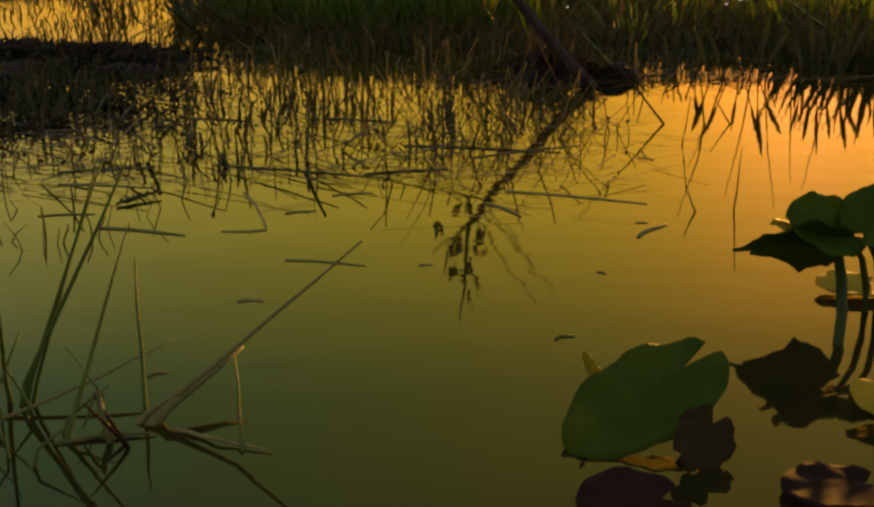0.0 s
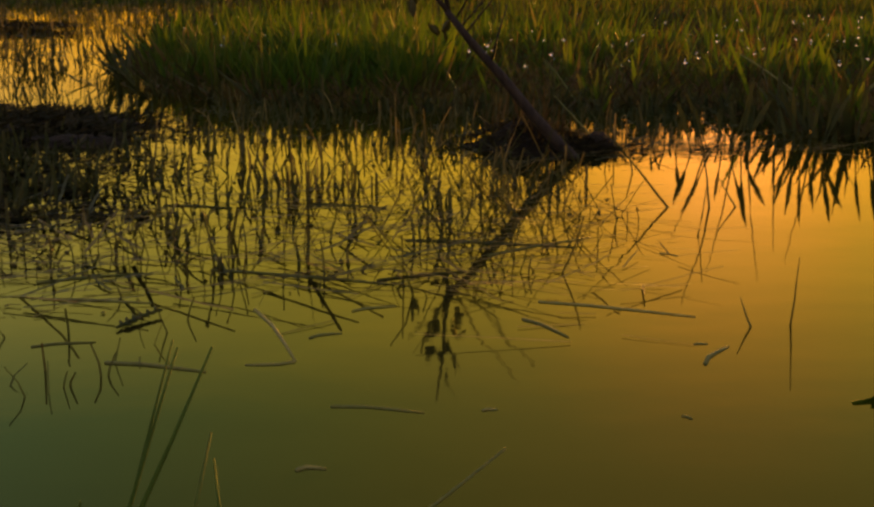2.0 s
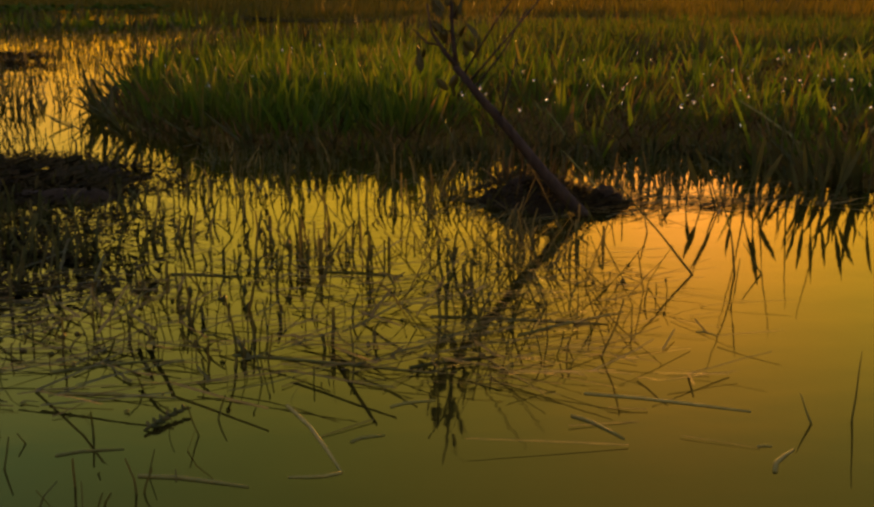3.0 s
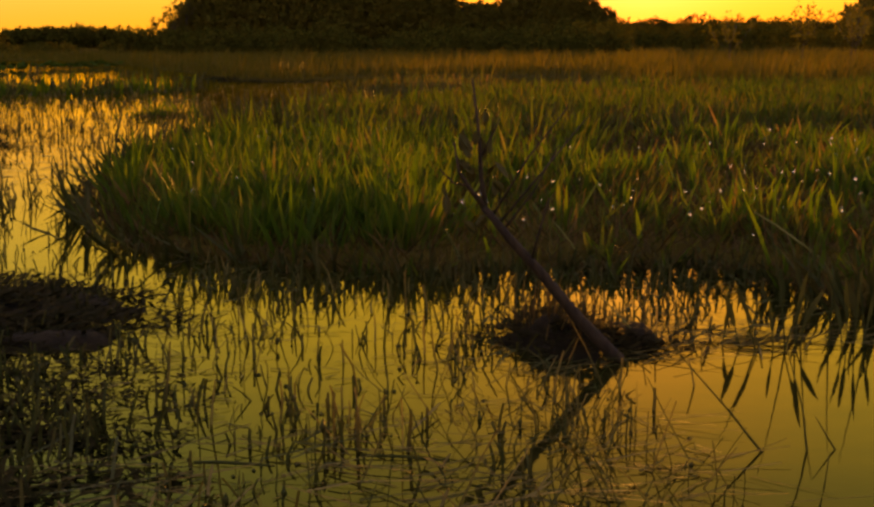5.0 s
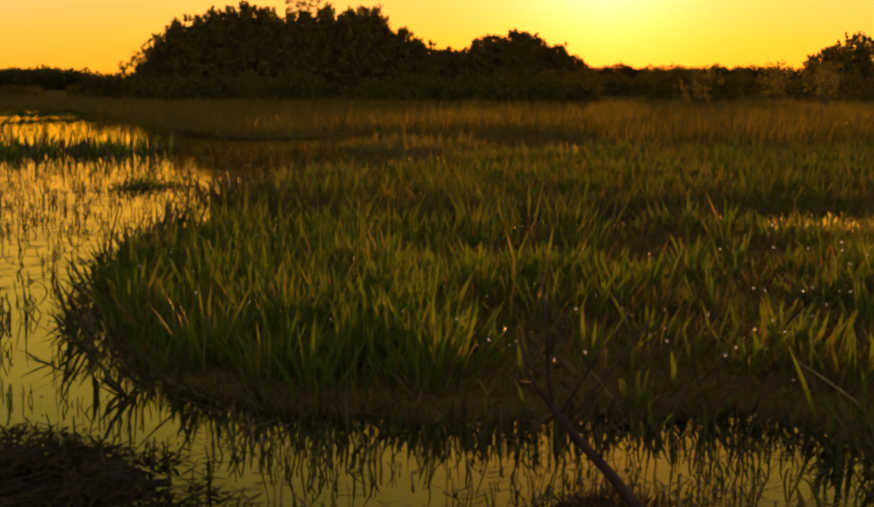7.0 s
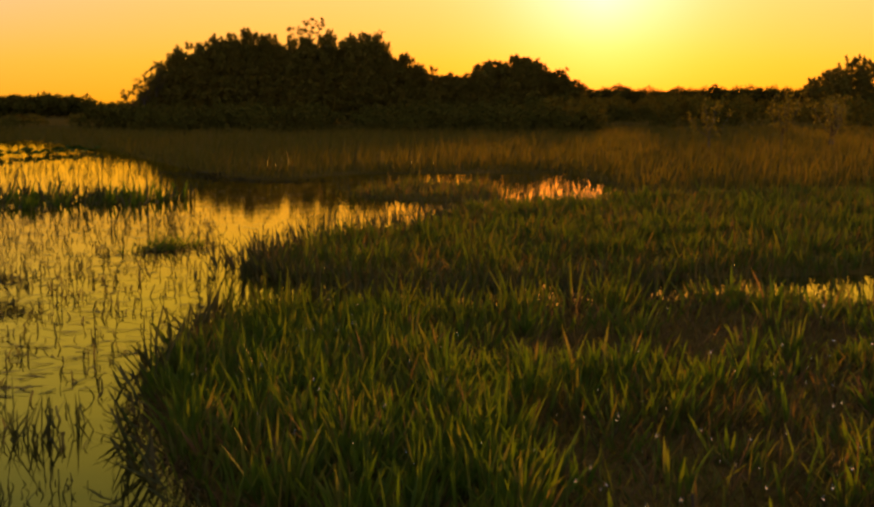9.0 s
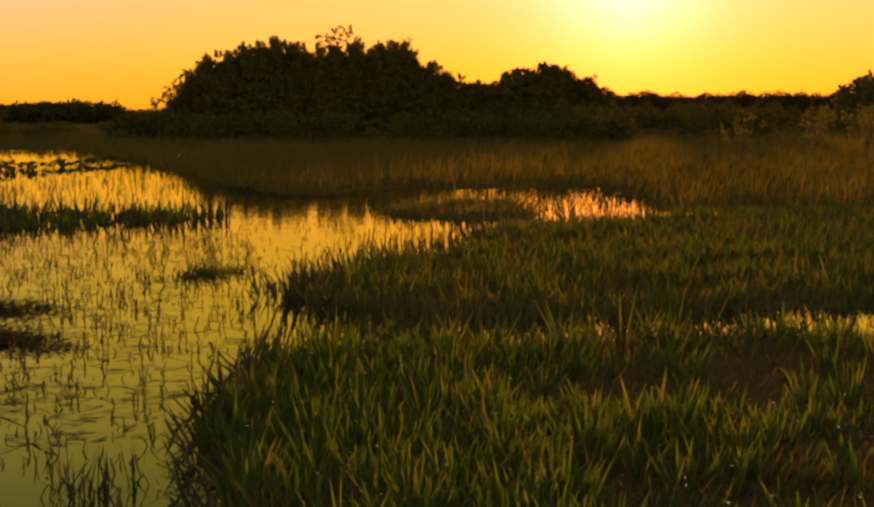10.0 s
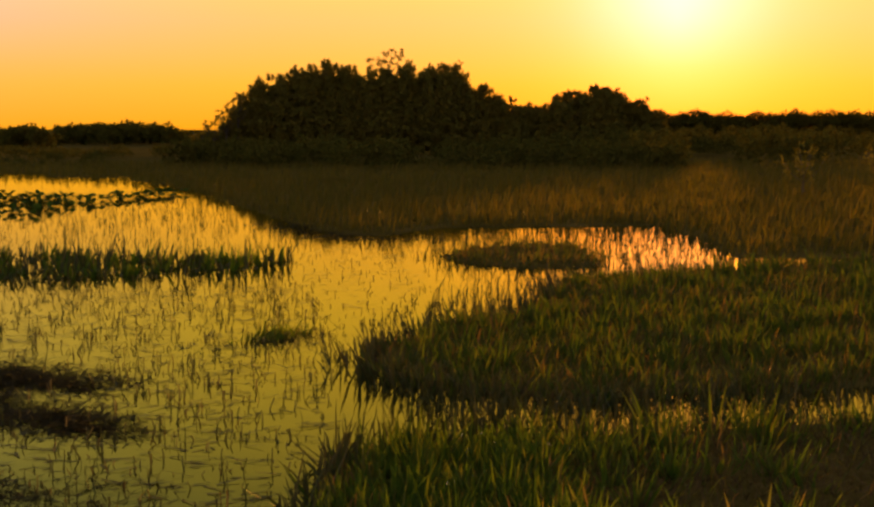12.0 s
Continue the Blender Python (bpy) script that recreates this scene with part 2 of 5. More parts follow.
def pad_leaf_material(name, stops):
    m, t, b, out = material(name)
    co = object_coords(t)
    grad = t.nodes.new("ShaderNodeTexGradient")
    grad.gradient_type = "RADIAL"
    t.links.new(co, grad.inputs[0])
    rays = t.nodes.new("ShaderNodeMath")
    rays.operation = "PINGPONG"
    rays.inputs[1].default_value = 0.018
    t.links.new(grad.outputs["Fac"], rays.inputs[0])
    n1, n2 = noise_node(t, 9.0, 5.0, 0.6, co), noise_node(t, 90.0, 3.0, 0.6, co)
    r = ramp_node(t, stops)
    t.links.new(n1.outputs[0], r.inputs[0])
    t.links.new(r.outputs[0], b.inputs["Base Color"])
    b.inputs["Roughness"].default_value, b.inputs["Specular IOR Level"].default_value = 0.65, 0.04
    ad = t.nodes.new("ShaderNodeMath")
    ad.operation = "MULTIPLY_ADD"
    ad.inputs[1].default_value = 30.0
    t.links.new(rays.outputs[0], ad.inputs[0])
    t.links.new(n2.outputs[0], ad.inputs[2])
    bump(t, b, ad.outputs[0], 0.35, 0.003)
    tr = t.nodes.new("ShaderNodeBsdfTranslucent")
    t.links.new(r.outputs[0], tr.inputs["Color"])
    mx = t.nodes.new("ShaderNodeMixShader")
    mx.inputs[0].default_value = 0.25
    t.links.new(b.outputs[0], mx.inputs[1])
    t.links.new(tr.outputs[0], mx.inputs[2])
    t.links.new(mx.outputs[0], out.inputs["Surface"])
    return m


mat_ground, mat_mud, mat_water, mat_pad = ground_material(), mud_material(), water_material(), pad_leaf_material("spatterdock_leaf", [(0.25, (0.016, 0.040, 0.001)), (0.5, (0.030, 0.060, 0.002)), (0.68, (0.050, 0.074, 0.003)), (0.85, (0.10, 0.10, 0.008))])
# sunlit glow put into the base colour; also the broad leaf's own yellow curl
mat_pad_yellow = pad_leaf_material("sunlit_yellow_pad", [(0.25, (0.14, 0.13, 0.005)), (0.5, (0.26, 0.20, 0.008)), (0.7, (0.36, 0.25, 0.012)), (0.9, (0.22, 0.12, 0.012))])

# ---- mesh builders ----
rng = np.random.default_rng(7)


def mesh_object(name, verts, tris, mat, parent=None, smooth=True):
    """One mesh object out of arrays of vertices and triangles."""
    me = bpy.data.meshes.new(name)
    verts, tris = np.asarray(verts, np.float32), np.asarray(tris, np.int32)
    me.vertices.add(len(verts))
    me.vertices.foreach_set("co", verts.ravel())
    me.loops.add(tris.size)
    me.loops.foreach_set("vertex_index", tris.ravel())
    me.polygons.add(len(tris))
    me.polygons.foreach_set("loop_start", np.arange(0, tris.size, 3, dtype=np.int32))
    me.update(calc_edges=True)
    me.validate()
    me.shade_smooth() if smooth else me.shade_flat()
    me.materials.append(mat)
    ob = new(name, me)
    if parent is not None:
        ob.parent = parent
    return ob


def part(name, bm, mat, parent, label=""):
    me = bpy.data.meshes.new(name)
    bm.to_mesh(me)
    bm.free()
    me.shade_smooth()
    me.materials.append(mat)
    ob = new(name, me)
    ob.parent = parent
    return tagged(ob, label)


def blade_arrays(base, length, width, az, lean, bend, face, segs=3, belly=0.0, blunt=False):
    """Ribbons that rise from base: leaning towards az by lean, bending on by bend (radians), broad side facing face."""
    n = len(base)
    k = np.append(np.linspace(0, 0.975, segs), 1.0) if blunt else np.arange(segs + 1) / segs
    ang = lean[:, None] + bend[:, None] * k[None, :] ** 1.4
    step = length[:, None] * np.diff(k, prepend=0)[None, :]
    out, up = np.cumsum(np.sin(ang) * step, 1), np.cumsum(np.cos(ang) * step, 1)
    cx = base[:, 0:1] + out * np.cos(az)[:, None]
    cy = base[:, 1:2] + out * np.sin(az)[:, None]
    cz = base[:, 2:3] + up
    prof = 1 - 0.35 * k if blunt else (1 - k ** 2.2) * (1 - belly) + belly * np.sin(np.pi * np.clip(k * 0.92 + 0.08, 0, 1))
    w = 0.5 * width[:, None] * prof[None, :]
    sx, sy = np.cos(face)[:, None] * w, np.sin(face)[:, None] * w
    left = np.stack([cx - sx, cy - sy, cz], -1)[:, :segs]
    right = np.stack([cx + sx, cy + sy, cz], -1)[:, :segs]
    tip = np.stack([cx, cy, cz], -1)[:, segs:]
    v = np.concatenate([left, right, tip], 1)  # per blade: segs left, segs right, tip
    t = []
    for i in range(segs - 1):
        t += [(i, segs + i, segs + i + 1), (i, segs + i + 1, i + 1)]
    t.append((segs - 1, 2 * segs - 1, 2 * segs))
    t = np.array(t)[None] + (np.arange(n) * (2 * segs + 1))[:, None, None]
    return v.reshape(-1, 3), t.reshape(-1, 3)


def kinked(arrays, segs, amount):
    """Ribbons with their middles pushed about, as stems that have knees."""
    v, t = arrays
    m = 2 * segs + 1
    v = v.reshape(-1, m, 3).copy()
    shift = rng.normal(0, 1, (len(v), segs + 1, 2)) * amount
    shift[:, 0] = 0
    v[:, :segs, :2] += shift[:, :segs]
    v[:, segs:2 * segs, :2] += shift[:, :segs]
    v[:, 2 * segs, :2] += shift[:, segs]
    return v.reshape(-1, 3), t


def knots(points, size, flat=0.5):
    """Small uneven lumps, six corners each."""
    n = len(points)
    r = rng.uniform(*size, n)[:, None, None]
    d = np.array([(1, 0, 0), (-1, 0, 0), (0, 1, 0), (0, -1, 0), (0, 0, 1), (0, 0, -1)], float)[None] * r * rng.uniform(0.5, 1.3, (n, 6, 1))
    d[:, :, 2] *= flat * rng.uniform(0.6, 2.2, (n, 1))
    a = rng.uniform(0, 6.28, n)[:, None]
    x, y = d[:, :, 0] * np.cos(a) - d[:, :, 1] * np.sin(a), d[:, :, 0] * np.sin(a) + d[:, :, 1] * np.cos(a)
    v = points[:, None, :] + np.stack([x, y, d[:, :, 2]], -1)
    f = np.array([(0, 2, 4), (2, 1, 4), (1, 3, 4), (3, 0, 4), (2, 0, 5), (1, 2, 5), (3, 1, 5), (0, 3, 5)])
    t = f[None] + (np.arange(n) * 6)[:, None, None]
    return v.reshape(-1, 3), t.reshape(-1, 3)


def joined(parts):
    vs, ts, off = [], [], 0
    for v, t in parts:
        vs.append(v)
        ts.append(t + off)
        off += len(v)
    return np.concatenate(vs), np.concatenate(ts)


def tube(points, radii, sides=8):
    """A tapered bent rod as a bmesh."""
    bm = bmesh.new()
    rings = []
    pts = [Vector(p) for p in points]
    for i, p in enumerate(pts):
        d = (pts[min(i + 1, len(pts) - 1)] - pts[max(i - 1, 0)]).normalized()
        a = d.orthogonal().normalized()
        if abs(d.z) < 0.99:
            a = d.cross(Vector((0, 0, 1))).normalized()
        b = d.cross(a)
        rings.append([bm.verts.new(p + (a * math.cos(s) + b * math.sin(s)) * radii[i])
                      for s in (2 * math.pi * j / sides for j in range(sides))])
    for r0, r1 in zip(rings, rings[1:]):
        for j in range(sides):
            bm.faces.new((r0[j], r0[(j + 1) % sides], r1[(j + 1) % sides], r1[j]))
    bm.faces.new(rings[0][::-1])
    bm.faces.new(rings[-1])
    return bm


def merge_bm(target, source):
    me = bpy.data.meshes.new("tmp")
    source.to_mesh(me)
    source.free()
    target.from_mesh(me)
    bpy.data.meshes.remove(me)


# ---- plan of land and water ----
NEAR_BANK = [(-1.70, 8.77), (-1.38, 7.70), (-0.64, 7.00), (0.00, 6.70), (0.60, 6.62), (1.06, 6.62), (1.50, 6.55), (1.76, 6.30), (1.84, 5.92),
             (1.95, 5.35), (3.20, 4.90), (6.00, 4.60), (16.00, 4.60), (16.06, 13.60), (6.40, 13.75), (5.20, 13.95), (4.30, 14.25), (2.66, 14.40), (1.36, 14.15), (0.46, 13.90),
             (-0.34, 13.56), (-0.84, 13.76), (-1.44, 13.56), (-1.62, 12.54), (-1.92, 11.32), (-1.86, 9.89)]
SECOND_BANK = [(-0.50, 16.62), (-0.98, 17.84), (-0.70, 19.20), (0.20, 20.50), (1.20, 21.50), (2.50, 22.90), (2.95, 24.70), (3.60, 26.00), (4.80, 26.40), (7.60, 28.00), (8.60, 28.60), (20.28, 30.48),
               (20.09, 16.00), (4.49, 15.90), (2.69, 15.80), (1.39, 15.60), (0.49, 16.11)]
FAR_LAND = [(-900.00, 90.00), (-58.93, 89.58), (-21.00, 84.48), (-12.90, 77.35), (-7.47, 64.10), (-2.92, 45.25), (-0.87, 38.12), (0.68, 37.61), (2.61, 40.16),
            (9.81, 40.16), (9.33, 33.94), (8.69, 30.68), (17.26, 28.44), (40.23, 26.40), (900.00, 20.00), (2800.00, 2800.00), (-2800.00, 2800.00)]
ISLET = [(1.50, 31.60), (2.30, 33.10), (4.20, 34.60), (5.70, 34.20), (5.30, 29.20), (3.30, 28.80), (1.90, 29.90)]
ISLAND = [(-21.76, 26.91), (-21.66, 34.55), (-9.48, 33.53), (-6.49, 32.51), (-2.01, 31.09), (-3.14, 29.05), (-5.75, 28.23), (-7.76, 27.42)]
MAT_A = [(-9.30, 17.20), (-8.60, 19.00), (-7.40, 19.60), (-5.87, 19.06), (-3.99, 17.23), (-3.67, 14.78), (-4.92, 15.09), (-6.80, 14.80), (-8.60, 15.60)]
MAT_B = [(-3.30, 6.55), (-2.95, 6.88), (-2.40, 6.98), (-1.90, 6.78), (-1.46, 6.53), (-1.12, 6.12), (-1.05, 5.76), (-1.30, 5.41), (-1.90, 5.15), (-2.60, 5.20), (-3.15, 5.60), (-3.42, 6.10)]
MAT_C = [(-6.44, 13.36), (-4.25, 13.05), (-3.25, 12.60), (-3.30, 12.25), (-4.16, 12.14), (-6.46, 12.13)]
MAT_D = [(-2.96, 19.88), (-2.24, 21.00), (-1.60, 20.69), (-2.15, 20.08)]


def signed(poly, x, y):
    """Distance to the polygon's edge, positive inside it."""
    p = np.array(poly, float)
    inside = np.zeros(x.shape, bool)
    best = np.full(x.shape, 1e9)
    for (x0, y0), (x1, y1) in zip(p, np.roll(p, -1, 0)):
        dx, dy = x1 - x0, y1 - y0
        s = np.clip(((x - x0) * dx + (y - y0) * dy) / (dx * dx + dy * dy), 0, 1)
        best = np.minimum(best, np.hypot(x - x0 - s * dx, y - y0 - s * dy))
        cross = ((y0 > y) != (y1 > y)) & (x < (x1 - x0) * (y - y0) / (dy if dy else 1e-9) + x0)
        inside ^= cross
    return np.where(inside, best, -best)


def wobble(x, y, s):
    return (np.sin(x * 2.1 * s + 1.3 * np.sin(y * 1.7 * s)) + np.sin(y * 2.7 * s + 1.1 * np.sin(x * 1.3 * s + 2)) +
            0.6 * np.sin(x * 5.3 * s + y * 4.1 * s)) / 2.6


def land(x, y):
    d = np.maximum.reduce([signed(p, x, y) for p in (NEAR_BANK, SECOND_BANK, ISLET, FAR_LAND)])
    return d + 0.12 * wobble(x, y, 1.0)


def ground_height(x, y):
    d = land(x, y)
    s = np.clip((d + 0.35) / 0.55, 0, 1)
    return -0.35 + 0.39 * s * s * (3 - 2 * s) + 0.012 * wobble(x, y, 3.0) * s


def axis(lo, hi, step, far):
    core = list(np.arange(lo, hi + step / 2, step))
    up, d = [], step
    while (up[-1] if up else hi) < far:
        d *= 1.18
        up.append((up[-1] if up else hi) + d)
    down, d = [], step
    while (down[-1] if down else lo) > -far:
        d *= 1.18
        down.append((down[-1] if down else lo) - d)
    return np.array(down[::-1] + core + up)


def sheet(name, xs, ys, zf, mat):
    gx, gy = np.meshgrid(xs, ys)
    v = np.stack([gx, gy, zf(gx, gy)], -1).reshape(-1, 3)
    nx, ny = len(xs), len(ys)
    i = (np.arange(ny - 1)[:, None] * nx + np.arange(nx - 1)[None]).ravel()
    t = np.concatenate([np.stack([i, i + 1, i + nx + 1], 1), np.stack([i, i + nx + 1, i + nx], 1)])
    return mesh_object(name, v, t, mat)


tagged(sheet("ground", axis(-9, 14, 0.14, 2600), axis(3.5, 44, 0.16, 2600), ground_height, mat_ground),
       "dark muddy marsh ground with low green growth", "ground", kind="structure")
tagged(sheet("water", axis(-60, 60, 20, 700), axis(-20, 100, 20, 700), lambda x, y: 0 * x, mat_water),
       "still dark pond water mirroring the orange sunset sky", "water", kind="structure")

# ---- grass ----


def scatter(poly, n, margin=0.0, density=None):
    p = np.array(poly, float)
    got = []
    total = 0
    while total < n:
        q = rng.uniform(p.min(0) - max(margin, 0), p.max(0) + max(margin, 0), (max(4 * n, 1000), 2))
        d = signed(poly, q[:, 0], q[:, 1]) + 0.12 * wobble(q[:, 0], q[:, 1], 1.0)
        keep = d > -margin
        if density is not None:
            keep &= rng.random(len(q)) < density(q[:, 0], q[:, 1])
        q = q[keep]
        got.append(q)
        total += len(q)
    return np.concatenate(got)[:n]


def clumped(x, y):
    w = wobble(x, y, 1.6) * 0.5 + wobble(x + 7, y - 3, 4.5) * 0.5
    return np.clip(0.50 + 0.95 * w, 0.05, 1)


def grass(name, pts, length, width, mat, lean=(0.05, 0.45), bend=(0.1, 0.7), segs=3, belly=0.35, z=None, edge=None, ramp=1.2):
    """Blades over the points; towards the edge of a bank they stay low."""
    n = len(pts)
    zz = np.maximum(ground_height(pts[:, 0], pts[:, 1]), -0.12) - 0.02 if z is None else np.full(n, z)
    base = np.column_stack([pts, zz])
    L = rng.uniform(*length, n) * (0.75 + 0.5 * rng.random(n) ** 2)
    L *= np.clip(0.95 + 0.35 * wobble(pts[:, 0], pts[:, 1], 0.8) + 0.25 * wobble(pts[:, 0] + 2, pts[:, 1] - 1, 2.3), 0.4, 1.35)
    if edge is not None:
        reach = np.where(pts[:, 0] > -0.7, ramp, 0.35 * ramp)
        L *= np.where(pts[:, 1] < 10.5, np.clip(0.22 + np.maximum(signed(edge, pts[:, 0], pts[:, 1]), 0) / reach, 0.22, 1), 1)
    az = 2.6 * wobble(pts[:, 0] + 4, pts[:, 1], 0.9) + rng.normal(0, 1.3, n)
    return blade_arrays(base, L, rng.uniform(*width, n), az, rng.uniform(*lean, n), rng.uniform(*bend, n) * rng.random(n),
                        rng.normal(0, 0.9, n), segs, belly)


def tufts(poly, n, blades, length, width, spread, density, edge=None, ramp=1.0):
    """Tussocks: broad blades that fan out of one root each."""
    c = scatter(poly, n, -0.06, density)
    k = np.repeat(np.arange(n), rng.integers(*blades, n))
    m = len(k)
    off = rng.normal(0, spread, (m, 2))
    q = c[k] + off
    tall = rng.uniform(0.7, 1.2, n)[k] * rng.uniform(0.55, 1.1, m)
    L = rng.uniform(*length, m) * tall
    if edge is not None:
        reach = np.where(q[:, 0] > -0.7, ramp, 0.3 * ramp)
        L *= np.where(q[:, 1] < 10.5, np.clip(0.35 + np.maximum(signed(edge, q[:, 0], q[:, 1]), 0) / reach, 0.35, 1), 1)
    out = np.arctan2(off[:, 1], off[:, 0])
    lean = np.clip(np.hypot(off[:, 0], off[:, 1]) / spread * 0.24 + rng.normal(0.05, 0.10, m), 0, 1.0)
    z = np.maximum(ground_height(q[:, 0], q[:, 1]), -0.10) - 0.02
    return blade_arrays(np.column_stack([q, z]), L, rng.uniform(*width, m), out + rng.normal(0, 0.4, m), lean, rng.uniform(0.0, 0.6, m) * rng.random(m), rng.normal(0, 0.7, m), 5, 0.5)


visible = lambda x, y: ((x < 0.60 * y + 0.6) & (x > -0.34 * y - 1.5)).astype(float)

front = lambda x, y: np.where((x > 0.2) & (y < 8.9 + 0.5 * wobble(x, y, 0.8)), 0.16, 1.0)  # the trodden brown strip along the shore
rear = lambda x, y: np.where((x > 0.4) & (y > 10.6 + 0.5 * wobble(x, y, 0.9)), 0.17, 1.0)  # low wet ground before the inlet
open_ground = lambda x, y: np.clip(0.55 + 1.2 * wobble(x * 0.7 + 3, y * 0.9, 1.0), 0.08, 1) * front(x, y) * rear(x, y)  # brown patches between the tussocks
g1u = grass("g", scatter(NEAR_BANK, 11000, -0.05, lambda x, y: np.sqrt(clumped(x, y)) * visible(x, y) * np.sqrt(front(x, y)) * rear(x, y)), (0.14, 0.31), (0.009, 0.020), mat_under, (0.05, 0.9), (0.1, 0.9), 3, 0.35, None, NEAR_BANK)
g1 = grass("g", scatter(NEAR_BANK, 2200, -0.08, lambda x, y: clumped(x, y) * visible(x, y) * open_ground(x, y)), (0.17, 0.37), (0.011, 0.024), mat_grass, (0.05, 0.75), (0.1, 0.8), 4, 0.35, None, NEAR_BANK)
g2 = grass("g", scatter(NEAR_BANK, 7000, 0.05, lambda x, y: clumped(x, y) * visible(x, y) * np.maximum(rear(x, y), 0.2)), (0.08, 0.22), (0.007, 0.014), mat_under, (0.2, 1.1), edge=NEAR_BANK)
g2b = joined([tufts(NEAR_BANK, 560, (9, 20), (0.22, 0.42), (0.016, 0.034), 0.06, lambda x, y: clumped(x + 2, y * 1.3) * visible(x, y) * open_ground(x, y), NEAR_BANK),
              tufts([(-1.60, 8.77), (-1.28, 7.80), (-0.54, 7.20), (0.2, 7.1), (0.6, 9.5), (0.2, 13.4), (-1.40, 13.4), (-1.75, 11.32), (-1.72, 9.89)], 260, (10, 22), (0.26, 0.46), (0.014, 0.028), 0.06, None, NEAR_BANK, 0.7)])
tagged(mesh_object("near_bank_undergrowth", *joined([g1u, g2]), mat_under), "dull brown-green undergrowth between the tussocks", "marsh grass", kind="stuff")
far_edge = tufts([(-1.40, 12.3), (-1.35, 13.4), (-0.3, 13.5), (0.5, 13.8), (1.4, 14.05), (3.3, 14.25), (3.5, 13.5), (1.2, 12.7)], 70, (5, 11), (0.36, 0.62), (0.016, 0.030), 0.07, lambda x, y: clumped(x * 1.4, y * 1.4) ** 2 * np.where(x < 0.4, 1.0, 0.45))
tagged(mesh_object("tall_edge_grass", *far_edge, mat_dark_grass), "tall dark grass standing along the bank's far edge", "marsh grass", kind="stuff")
tagged(mesh_object("near_bank_grass", *joined([g1, g2b]), mat_grass), "backlit green marsh grass in tussocks on the near bank", "marsh grass", kind="stuff")

g3u = grass("g", scatter(SECOND_BANK, 21000, 0.08, lambda x, y: np.sqrt(clumped(x, y)) * visible(x, y)), (0.18, 0.36), (0.014, 0.030), mat_under, (0.05, 0.8))
g3 = grass("g", scatter(SECOND_BANK, 3000, 0.1, lambda x, y: clumped(x, y) * visible(x, y)), (0.20, 0.42), (0.016, 0.034), mat_grass, (0.05, 0.6))
g3b = tufts(SECOND_BANK, 620, (8, 16), (0.26, 0.46), (0.022, 0.042), 0.08, lambda x, y: clumped(x + 2, y * 1.3) * visible(x, y))
tagged(mesh_object("second_bank_undergrowth", *g3u, mat_under), "dull dark undergrowth on the second bank", "marsh grass", kind="stuff")
tagged(mesh_object("second_bank_grass", *joined([g3, g3b]), mat_dark_grass), "dark green marsh grass on the second bank", "marsh grass", kind="stuff")

g4 = grass("g", scatter(ISLET, 2600, 0.25, clumped), (0.10, 0.30), (0.02, 0.04), mat_under, (0.1, 1.1))
g4b = grass("g", scatter(ISLET, 260, 0.6, lambda x, y: clumped(x * 0.7, y) ** 2), (0.28, 0.50), (0.02, 0.04), mat_under, (0.0, 0.35))
tagged(mesh_object("islet_grass", *joined([g4, g4b]), mat_under), "low dark grass on a small islet", "marsh grass", kind="stuff")
g5 = grass("g", scatter(ISLAND, 1100, 0.3, lambda x, y: clumped(x * 0.8, y) ** 3), (0.28, 0.72), (0.03, 0.06), mat_rush, (0.0, 0.5), (0.0, 0.7), 3, 0.6, -0.05)
g5b = tufts(ISLAND, 300, (6, 15), (0.26, 0.60), (0.045, 0.085), 0.10, lambda x, y: clumped(x * 0.8 + 1, y * 0.9) ** 2)
g5c = grass("g", scatter(ISLAND, 3600, 0.2, lambda x, y: clumped(x * 0.8 + 1, y * 0.9)), (0.14, 0.30), (0.03, 0.06), mat_rush, (0.6, 1.5), z=-0.02)
tagged(mesh_object("island_grass", *joined([g5, g5c]), mat_rush), "upright dark grass standing on a low island", "marsh grass", kind="stuff")
tagged(mesh_object("island_tufts", *g5b, mat_grass), "broad-bladed green tufts standing on a low island", "marsh grass", kind="stuff")

FAR_A = [(-58.93, 90.09), (-20.99, 84.99), (-12.89, 77.86), (-7.46, 64.61), (-2.91, 45.76), (-0.86, 38.63), (0.68, 37.91), (2.62, 40.46), (9.82, 40.46),
         (9.33, 34.14), (8.79, 30.88), (17.26, 28.64), (34.27, 29.46), (60.69, 61.05), (61.36, 112.00), (-58.64, 112.00)]
g6 = grass("g", scatter(FAR_A, 42000, 0.2, lambda x, y: visible(x, y) * np.clip(1.6 - y / 70, 0.3, 1)), (0.35, 0.8), (0.03, 0.07), mat_far_grass, (0.0, 0.4), segs=2)
tagged(mesh_object("far_marsh_grass", *g6, mat_far_grass), "dark distant marsh grass in front of the shrubs", "marsh grass", kind="stuff")

